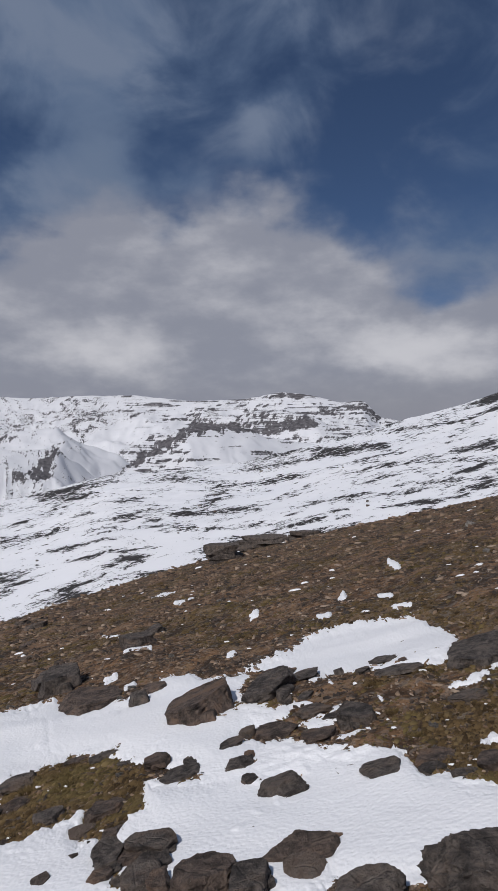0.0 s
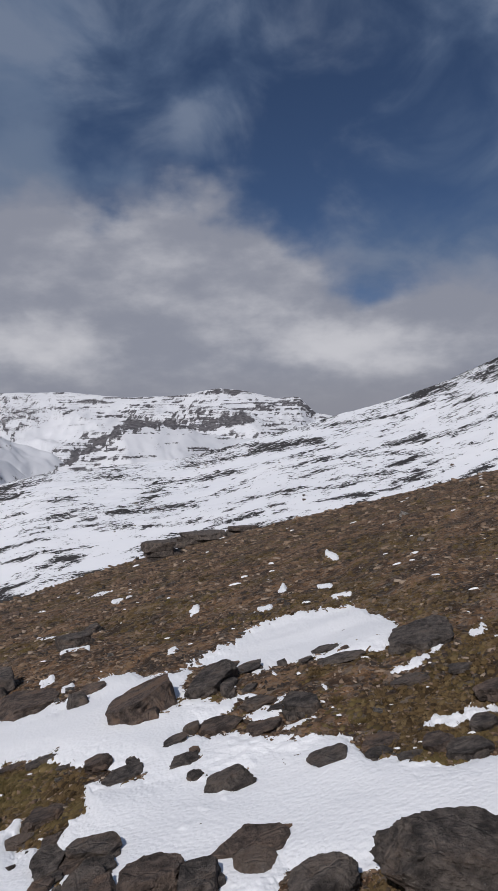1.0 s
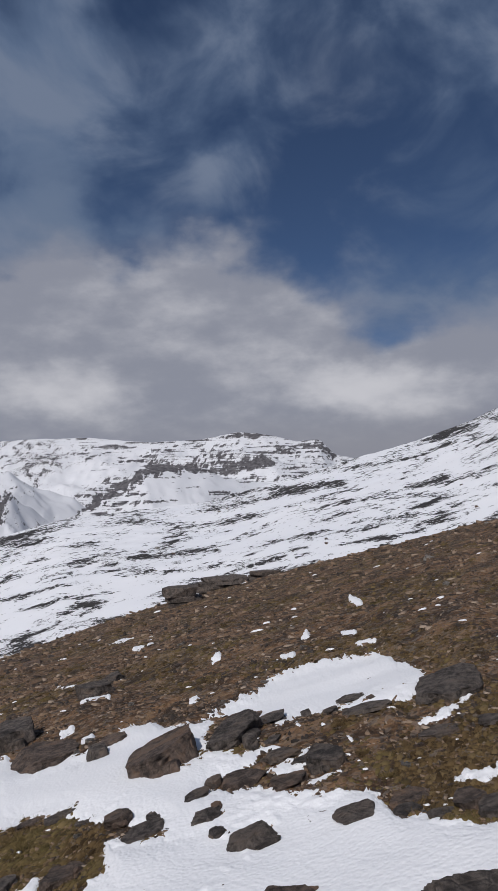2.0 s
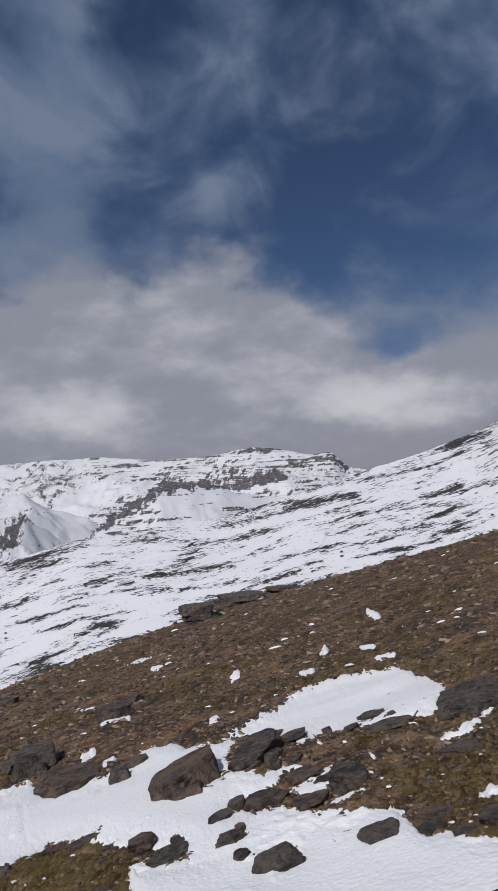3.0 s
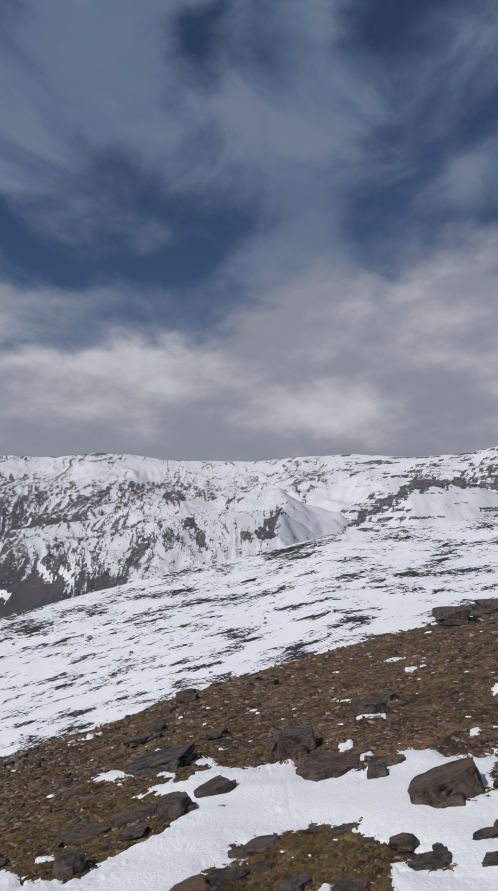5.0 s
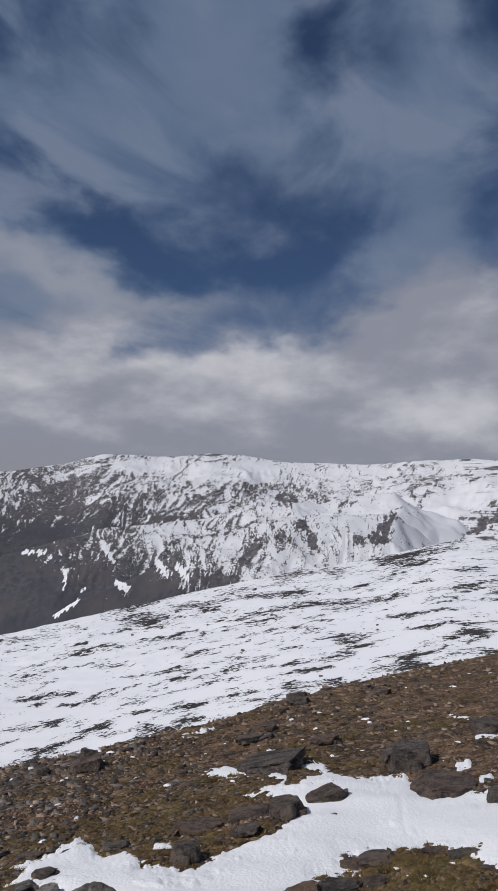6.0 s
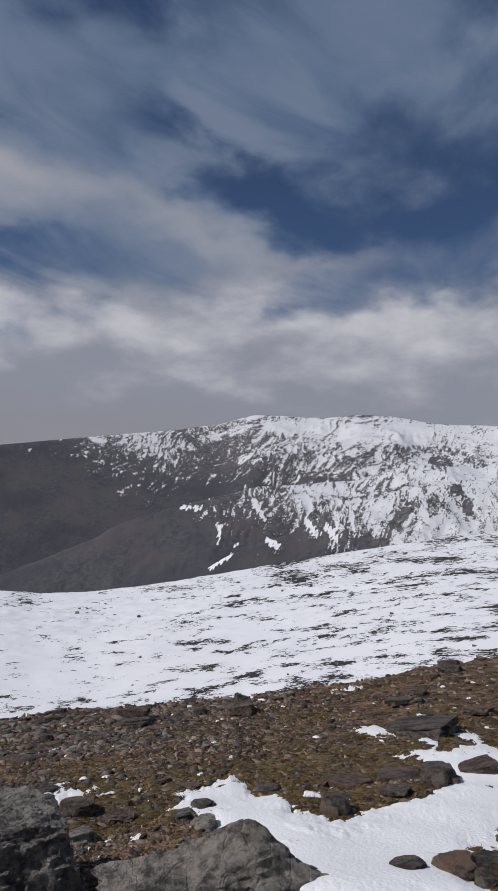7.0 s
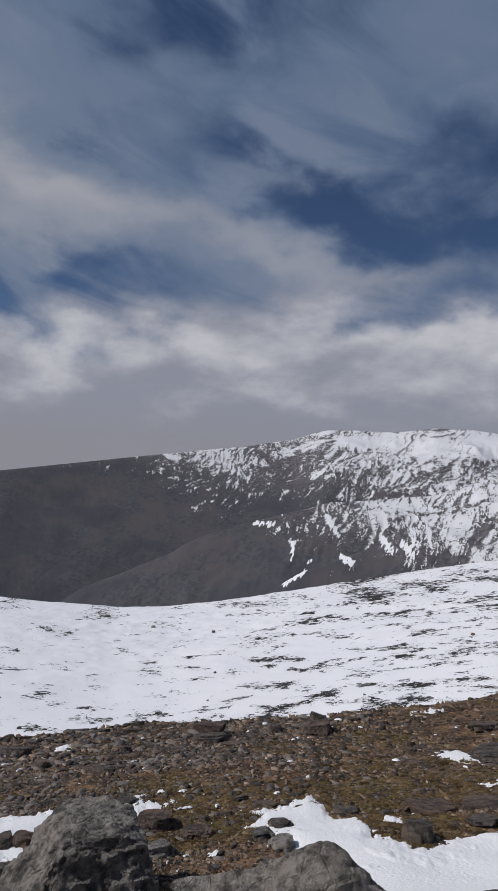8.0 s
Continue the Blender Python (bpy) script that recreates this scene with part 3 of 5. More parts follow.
def ground_fields():
    """Where snow lies thick, where soil shows, and the lie of the strata."""
    steep_r = np.gradient(gz, axis=0) / np.gradient(RR, axis=0)
    lat = np.gradient(gz, axis=1) / (np.maximum(np.gradient(np.radians(AZ), axis=1), 1e-4) * RR)
    steep = np.hypot(steep_r, lat)
    el = np.degrees(np.arctan2(gz - EYE, RR))
    rm = slope_far(AZ)
    is_near = (RR < crest_at(AZ) * 1.05 + 3)
    is_mid = ~is_near & (RR < rm * 1.12)
    cover = np.zeros_like(gz)
    cover[is_near] = -2
    # snow slope: thin towards the upper edge and along strata
    tilt = el - slope_top(AZ)
    band = 0.785 + 0.50 * fbm(AZ / 4.5, (el - 0.74 * slope_top(AZ)) / 0.7, 3, 3, 0.55) + 0.22 * np.clip((AZ - 38) / 20, 0, 1) - 0.12 * smooth(tilt, -1.6, -0.2) - 0.1 * smooth(AZ, -18, -26) * smooth(tilt, -3, 0)
    cover = np.where(is_mid, band, cover)
    far = ~is_near & ~is_mid
    # the snow line, range by range
    line = np.interp(AZ, [20, 26, 30, 36, 42, 50, 56, 62], [-20, -7, -2.6, -1.5, -1.2, -1.3, -0.2, 3.4])
    line = np.where(range_id == 1, np.interp(AZ, [25, 32, 36, 40, 45, 50], [-13, -7.6, -5.9, -5.2, -4.2, -1.9]), line)
    line = np.where(range_id == 2, np.interp(AZ, [22, 30, 34, 38, 45], [-13, -8, -6.4, -5.8, -5.8]), line)
    strata = fbm(AZ * 0.30 + 0.4 * perlin(gx / 200, gy / 200, 133), gz / 12.0, 3, 131, 0.6)
    ribby = smooth(AZ, 9, 15)
    rock = 0.80 - 0.07 * smooth(AZ, 24, 14) + (1 - ribby) * (0.10 - 0.68 * smooth(strata, 0.12, 0.55)) + ribby * 0.52 * (0.80 - ribs_of(AZ, RR)) + ribby * 0.16 * fbm(gx / 520, gy / 520, 3, 83) + 0.18 * np.clip(lat, -0.6, 0.6) + 0.20 * smooth(AZ, 9, 13) * smooth(AZ, 31, 21)
    rock = rock + 0.16 * ((range_id == 1) | (range_id == 2)) * smooth(AZ, 42, 34) + 0.20 * fbm(gx / 260, gy / 260, 5, 81, 0.6) - 0.06 * ribby - 0.85 * smooth(line - el, -4.2, 3.0) - 1.6 * smooth(line - el, 2.0, 5.5)
    rock = rock - (0.72 + 0.5 * fbm(AZ * 2.6, gz / 22, 3, 87)) * smooth(stroke_field(AZ, el, CLIFFS) + 0.46 * fbm(AZ * 1.3, el * 2.2, 4, 85, 0.6), -0.35, 0.15) + 0.45 * smooth(stroke_field(AZ, el, BOWLS), -0.5, 0.4)
    rock = rock + 2.0 * smooth(stroke_field(AZ, el, DRIFTS) + 0.22 * fbm(AZ * 3.4, el * 4.0, 5, 89, 0.66), -0.12, 0.12)
    cover = np.where(far, rock, cover)
    cover = cover - 0.24 * is_mid * smooth(stroke_field(AZ, el, BANDS), -0.8, 0.3)
    brow = np.degrees(np.arctan2(hill(-np.sin(np.radians(AZ)) * crest_at(AZ), np.cos(np.radians(AZ)) * crest_at(AZ)) - EYE, crest_at(AZ)))
    cover = cover - (0.06 + 0.12 * smooth(AZ, 30, 46)) * is_mid * smooth(-el, -brow - 2.2, -brow - 0.3)
    near_share = smooth(crest_at(AZ) * 1.08 + 6 - RR, 0, 4)
    lie = el - 0.74 * slope_top(AZ)
    flow = np.stack([AZ / 0.5, lie / 0.08, 0 * AZ], -1)
    lean = np.clip(lat * 2.2, -1, 1) * gz / 42.0
    flow_far = np.stack([np.where(AZ < 11, AZ / 1.5, AZ / 0.13 + lean * 1.4 + 2.4 * fbm(gx / 260, gy / 260, 4, 141, 0.6)), np.where(AZ < 11, gz / 3.6, gz / 9.0), RR / 500.0], -1)
    flow = np.where(far[..., None], flow_far, flow)
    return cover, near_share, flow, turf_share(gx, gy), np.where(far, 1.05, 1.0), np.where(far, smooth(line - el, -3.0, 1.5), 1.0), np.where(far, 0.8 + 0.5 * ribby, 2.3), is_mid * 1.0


cover_f, near_f, flow_f, turf_f, grain_f, heath_f, fleck_f, slope_f = ground_fields()
me = ground.data
for key, arr in (("cover", cover_f), ("near", near_f), ("turf", turf_f), ("grain", grain_f), ("heath", heath_f), ("fleck", fleck_f), ("slope", slope_f), ("rubble", np.clip(rubble_share(gx, gy), 0, 1))):
    at = me.attributes.new(key, "FLOAT", "POINT")
    at.data.foreach_set("value", arr.astype(np.float32).ravel())
at = me.attributes.new("flow", "FLOAT_VECTOR", "POINT")
at.data.foreach_set("vector", flow_f.astype(np.float32).ravel())

# ---------------------------------------------------------------- snow left on the hillside
def on_hill(az, el):
    """The place on the hillside seen at that azimuth and height angle from eye level."""
    a = np.radians(az)
    r = EYE / np.maximum(-np.tan(np.radians(el)) - FALL * np.cos(a - FALL_AZ), 0.004)
    return -np.sin(a) * r, np.cos(a) * r


def angles_of(x, y):
    az, r = polar(x, y)
    return az, np.degrees(np.arctan2(hill(x, y) - EYE, r))


def inside(az, el, ring):
    """Signed depth within an outline, in degrees: positive inside."""
    px_, py_ = az * 0.91, el
    near_d = np.full(np.shape(az), 1e9)
    odd = np.zeros(np.shape(az), bool)
    for (x0, y0), (x1, y1) in zip(ring, np.roll(ring, -1, 0)):
        dxs, dys = x1 - x0, y1 - y0
        u = np.clip(((px_ - x0) * dxs + (py_ - y0) * dys) / max(dxs * dxs + dys * dys, 1e-9), 0, 1)
        near_d = np.minimum(near_d, (px_ - x0 - u * dxs) ** 2 + (py_ - y0 - u * dys) ** 2)
        if y0 != y1:
            odd ^= ((y0 > py_) != (y1 > py_)) & (px_ < x0 + (py_ - y0) * dxs / dys)
    return np.where(odd, 1, -1) * np.sqrt(near_d)


class Patch:
    """A patch of old snow: lobes outlined in the plan, or short strokes, with a ragged rim."""

    def __init__(self, lobes=(), strokes=()):
        self.strokes, self.rings = strokes, []
        for lobe in lobes:
            pts = np.array(lobe)
            az, el = angles_of(pts[:, 0], pts[:, 1])
            self.rings.append(np.stack([az * 0.91, el], -1))
        if self.rings:
            every = np.concatenate(self.rings)
            self.box = (every[:, 0].min() / 0.91, every[:, 0].max() / 0.91, every[:, 1].min(), every[:, 1].max())
        else:
            self.box = (min(min(q[0] - q[4], q[2] - q[5]) for q in strokes), max(max(q[0] + q[4], q[2] + q[5]) for q in strokes),
                        min(min(q[1] - q[4], q[3] - q[5]) for q in strokes), max(max(q[1] + q[4], q[3] + q[5]) for q in strokes))
        span = min(self.box[1] - self.box[0], self.box[3] - self.box[2])
        self.rag = min(0.20, 0.07 * span) if self.rings else 0.06

    def depth(self, az, el):
        f = np.full(np.shape(az), -9.0)
        for ring in self.rings:
            lo, hi = ring.min(0) - 1.0, ring.max(0) + 1.0
            near = (az * 0.91 > lo[0]) & (az * 0.91 < hi[0]) & (el > lo[1]) & (el < hi[1])
            f[near] = np.maximum(f[near], inside(az[near], el[near], ring))
        if self.strokes:
            f = np.maximum(f, stroke_field(az, el, self.strokes))
        return f + self.rag * (fbm(az * 1.1, el * 1.7, 6, 101, 0.62) + 0.2 * fbm(az * 5.0, el * 8.0, 3, 103, 0.6))


PATCHES = []


def snow_at(x, y):
    x, y = np.atleast_1d(np.asarray(x, float)), np.atleast_1d(np.asarray(y, float))
    az, el = angles_of(x, y)
    best = np.full(x.shape, -9.0)
    for patch in PATCHES:
        best = np.maximum(best, patch.depth(az, el))
    return best


def snow_sheet(patch):
    az0, az1, el0, el1 = patch.box
    el0 = max(el0, -46)
    da = 0.085 if az1 - az0 > 8 else 0.06
    A, E = np.meshgrid(np.arange(az0 - 0.6, az1 + 0.6, da), np.arange(el0 - 0.5, min(el1 + 0.5, -8), da * 0.8))
    f = patch.depth(A, E)
    x, y = on_hill(A, E)
    r = np.hypot(x, y)
    s = smooth(f, 0, 0.7)
    thick = np.clip(0.0022 * r, 0.008, 0.09) if patch.rings else 0.0045 * r
    z = land(x, y) * (1 - s) + land(x, y, 0.05) * s + 0.02 * smooth(f, 0.2, 1.6) + thick * np.clip(f / 0.22, -1.2, 1) * (0.75 + 0.25 * s)
    z = z + 0.003 * fbm(x * 2.4, y * 2.4, 4, 107, 0.6) * s
    z = np.where(f > 0.08, np.maximum(z, land(x, y) + 0.006 * smooth(f, 0.08, 0.3)), z)
    faces = grid_faces(*A.shape)
    keep = (f.ravel()[faces] > -0.25).any(1)
    faces = faces[keep]
    used = np.unique(faces)
    index = np.full(A.size, -1)
    index[used] = np.arange(len(used))
    verts = np.stack([x, y, z], -1).reshape(-1, 3)[used]
    return mesh_of("snow_patch", verts, index[faces], SNOW_MAT)


SNOW_WORDS = {"upper": "smooth white snow patch among brown turf", "band": "broad winding sheet of granular snow between rocks and turf"}


def snow(kind, *lobes):
    patch = Patch(lobes)
    PATCHES.append(patch)
    tagged(new("snow_patch", snow_sheet(patch)), SNOW_WORDS.get(kind, "small remnant of old snow on brown turf"), "snow patch", group="snow patches on the hillside")


def snow_bit(*strokes):
    """A small scrap of snow: azimuth and height angle of both ends and the half widths, in degrees."""
    patch = Patch((), [q[:4] + (q[4] * 0.85, q[5] * 0.85) for q in strokes])
    PATCHES.append(patch)
    tagged(new("snow_patch", snow_sheet(patch)), "small scrap of old snow on brown turf", "snow patch", group="snow patches on the hillside")


# outlines in metres on the plan
snow("upper", [(-0.04, 8.48), (0.25, 8.88), (0.34, 9.14), (0.63, 9.25), (0.78, 9.87), (1.12, 10.38), (1.48, 10.35), (1.83, 10.27), (2.22, 9.97), (2.51, 9.82), (2.55, 9.21), (2.54, 8.68), (2.51, 8.09), (2.44, 7.41), (2.29, 7.17), (2.18, 6.95), (2.04, 6.56), (1.89, 6.55), (1.76, 6.71), (1.54, 6.67), (1.36, 6.95), (1.18, 6.97), (1.05, 7.34), (0.87, 7.18), (0.67, 7.06), (0.54, 7.51), (0.45, 8.29), (0.16, 8.43)])
snow("band", [(-3.26, 9.79), (-3.01, 9.96), (-2.83, 9.56), (-2.36, 9.30), (-1.83, 8.89), (-1.67, 8.59), (-1.52, 8.72), (-1.33, 8.87), (-1.24, 9.05), (-1.32, 9.58), (-1.18, 9.69), (-0.90, 9.44), (-0.70, 8.98), (-0.46, 8.38), (-0.19, 8.28), (-0.04, 8.48), (0.02, 8.13), (-0.11, 7.15), (-0.01, 7.09), (0.09, 6.83), (0.11, 6.59), (0.24, 6.40), (0.42, 6.43), (0.37, 6.02), (0.22, 5.94), (0.06, 5.93), (-0.06, 5.72), (0.11, 5.58), (0.13, 4.50), (-0.82, 4.96), (-0.88, 5.34), (-0.38, 4.96), (-0.43, 5.27), (-0.66, 5.45), (-0.91, 5.63), (-1.05, 5.70), (-1.22, 5.92), (-1.40, 6.17), (-1.60, 6.31), (-1.78, 6.45), (-1.87, 6.28), (-2.18, 6.55)],
     [(-2.66, 9.30), (-3.03, 9.85), (-3.31, 9.73), (-3.69, 9.74), (-4.17, 10.13), (-4.79, 11.18), (-4.63, 10.18), (-4.41, 9.27), (-4.39, 8.86), (-4.62, 8.95), (-4.78, 8.83), (-4.97, 8.59), (-4.66, 8.60), (-4.28, 8.28), (-3.87, 7.85), (-3.44, 7.17), (-3.60, 7.09), (-3.49, 6.64), (-3.54, 6.42), (-3.63, 6.23), (-3.76, 6.13), (-3.73, 5.82), (-3.75, 5.62), (-3.14, 5.00), (-2.25, 4.60), (-2.46, 5.31), (-2.35, 5.38), (-2.26, 5.56), (-2.18, 5.74), (-2.48, 6.04), (-2.29, 5.99), (-2.21, 6.21), (-2.05, 6.20), (-1.85, 6.29), (-1.77, 6.44), (-2.21, 7.63)],
     [(-3.64, 8.84), (-3.58, 7.16), (-3.50, 6.71), (-3.64, 6.43), (-3.83, 6.14), (-3.82, 5.78), (-3.74, 5.46), (-3.90, 5.38), (-4.11, 5.47), (-4.27, 5.50), (-4.47, 5.46), (-4.69, 5.69), (-5.10, 5.96), (-5.32, 5.94), (-5.51, 6.01), (-5.79, 6.26), (-6.39, 6.76), (-6.65, 6.80), (-6.42, 6.34), (-6.40, 6.06), (-6.52, 5.87), (-6.50, 5.65), (-6.38, 5.45), (-6.11, 5.40), (-5.87, 5.05), (-5.86, 4.87), (-5.50, 4.84), (-5.13, 4.69), (-4.87, 4.71), (-4.72, 4.57), (-4.54, 4.32), (-4.23, 4.08), (-3.55, 3.79), (-2.63, 3.61), (-1.87, 4.07), (-2.00, 4.64), (-2.30, 4.88), (-2.43, 5.36), (-2.52, 5.90), (-2.45, 6.33)],
     [(0.01, 5.44), (0.16, 5.50), (0.39, 5.38), (0.47, 5.22), (0.59, 5.09), (0.72, 5.02), (0.79, 4.88), (0.91, 4.85), (1.07, 4.82), (1.16, 4.73), (1.12, 4.60), (1.14, 4.40), (1.15, 4.21), (1.22, 4.12), (1.31, 4.09), (1.34, 3.88), (1.43, 3.81), (1.44, 3.72), (1.09, 2.82), (0.74, 2.98), (0.43, 3.23), (0.32, 2.98), (-0.31, 3.26), (-0.69, 3.43), (-0.90, 4.28), (-0.98, 4.43), (-0.89, 4.49), (-0.85, 4.54), (-0.87, 4.63), (-0.77, 4.67), (-0.84, 5.08), (-0.77, 5.17), (-0.56, 5.01), (-0.38, 4.97), (-0.17, 5.01)],
     [(1.13, 4.33), (1.17, 4.16), (1.25, 3.99), (1.38, 3.83), (1.50, 3.72), (1.68, 3.73), (1.76, 3.70), (2.03, 3.59), (1.54, 2.77), (1.07, 2.96), (0.73, 3.09)],
     [(-1.78, 4.60), (-1.63, 4.63), (-1.54, 4.73), (-1.43, 4.80), (-1.33, 4.90), (-1.29, 5.03), (-1.21, 4.87), (-1.21, 4.72), (-1.24, 4.57), (-1.17, 4.42), (-1.04, 4.42), (-0.92, 4.21), (-0.65, 3.36), (-1.12, 3.36), (-1.54, 3.51), (-2.17, 4.11), (-2.10, 4.50)],
     [(-2.29, 4.75), (-1.98, 4.65), (-1.77, 4.56), (-1.63, 4.61), (-1.48, 4.74), (-1.16, 4.63), (-1.13, 3.67), (-2.08, 3.83)])
snow("left", [(-8.24, 2.06), (-8.29, 3.05), (-8.33, 3.44), (-8.39, 3.66), (-8.06, 4.08), (-7.58, 4.04), (-6.32, 3.35), (-6.58, 3.00), (-6.43, 2.63), (-6.33, 2.50), (-6.39, 2.34), (-6.55, 1.63)])
snow("behind", [(-8.05, 4.43), (-8.02, 4.63), (-7.86, 4.68), (-8.36, 5.03), (-8.45, 5.22), (-8.05, 5.08), (-7.79, 4.84), (-7.59, 5.00), (-7.58, 5.24), (-7.40, 5.05), (-7.38, 4.87), (-7.05, 4.52), (-7.13, 4.41), (-6.56, 4.00), (-6.55, 3.93), (-7.26, 4.33), (-7.75, 4.45)])
snow("shelf", [(-7.17, 10.74), (-7.23, 11.19), (-7.26, 11.80), (-6.72, 11.14), (-6.23, 10.80), (-5.85, 10.24), (-6.06, 10.08), (-6.52, 10.26)])
snow("shelf", [(-5.03, 8.53), (-4.96, 8.89), (-4.76, 9.05), (-4.81, 9.35), (-5.12, 9.77), (-5.65, 10.47), (-5.42, 10.63), (-4.83, 9.64), (-4.59, 9.07), (-4.16, 8.69), (-3.97, 8.73), (-3.78, 8.30), (-4.10, 8.34), (-4.39, 8.50), (-4.75, 8.67)])
snow("shelf", [(-5.34, 11.28), (-5.34, 11.64), (-5.07, 11.73), (-4.78, 11.26), (-4.77, 10.98), (-5.02, 10.94)])
snow("east", [(1.57, 4.57), (1.67, 4.65), (1.79, 4.69), (1.91, 4.66), (2.04, 4.65), (2.16, 4.50), (2.43, 4.34), (2.33, 4.17), (2.10, 4.38), (2.03, 4.46), (1.90, 4.41), (1.80, 4.42), (1.72, 4.51), (1.62, 4.53)])
snow("strip", [(1.77, 5.84), (1.86, 5.87), (2.01, 5.90), (2.18, 6.06), (2.35, 6.22), (2.51, 6.32), (2.42, 6.11), (2.28, 5.96), (2.12, 5.81), (2.02, 5.68), (1.95, 5.74), (1.86, 5.77)])
snow("comma", [(2.78, 6.39), (2.93, 6.46), (3.05, 6.64), (3.07, 6.60), (2.96, 6.30), (2.83, 6.18), (2.71, 6.11)])
snow("nook", [(0.43, 5.69), (0.55, 5.83), (0.71, 5.85), (0.80, 5.96), (0.86, 6.02), (0.78, 5.58), (0.68, 5.46), (0.54, 5.48)])
snow("wedge", [(0.68, 5.21), (0.80, 5.26), (0.98, 5.24), (0.98, 5.19), (0.87, 5.16), (0.76, 5.11)])
snow("strip", [(0.23, 6.35), (0.35, 6.41), (0.44, 6.50), (0.62, 6.30), (0.63, 6.17), (0.45, 6.20), (0.34, 6.19)])
snow_bit((10.87, -17.66, 8.72, -17.48, 0.20, 0.20))
snow_bit((8.71, -13.21, 6.62, -12.79, 0.15, 0.20))
snow_bit((6.52, -13.69, 5.77, -13.47, 0.15, 0.15))
snow_bit((1.79, -17.99, 1.31, -17.81, 0.25, 0.25))
snow_bit((-0.13, -14.78, -0.72, -14.51, 0.15, 0.25))
snow_bit((-6.21, -14.64, -7.11, -14.43, 0.25, 0.30))
snow_bit((-12.24, -10.12, -13.07, -10.21, 0.15, 0.25))
snow_bit((-7.90, -13.06, -8.41, -12.77, 0.15, 0.25))
snow_bit((-11.39, -12.67, -12.38, -12.57, 0.20, 0.25))
snow_bit((-12.58, -13.63, -14.05, -13.51, 0.20, 0.15))
snow_bit((12.51, -19.56, 11.70, -19.24, 0.25, 0.25))
snow_bit((10.69, -20.26, 10.13, -20.03, 0.35, 0.30))
snow_bit((12.84, -16.02, 11.33, -16.13, 0.10, 0.15))
snow_bit((28.00, -19.63, 26.20, -19.71, 0.15, 0.10))
snow_bit((65.07, -21.49, 63.93, -21.34, 0.20, 0.15))
snow_bit((35.24, -18.46, 32.48, -18.04, 0.10, 0.15))
snow_bit((37.92, -26.14, 36.78, -26.20, 0.30, 0.25))
snow_bit((52.93, -28.73, 52.36, -28.70, 0.20, 0.20))
snow_bit((-7.11, -20.24, -7.35, -20.42, 0.15, 0.15))
snow_bit((-11.41, -20.87, -11.69, -21.17, 0.20, 0.20))
snow_bit((-6.10, -14.58, -6.85, -14.50, 0.20, 0.25))

# ---------------------------------------------------------------- rocks
BIG = ("crag", "ridge", "bulk")


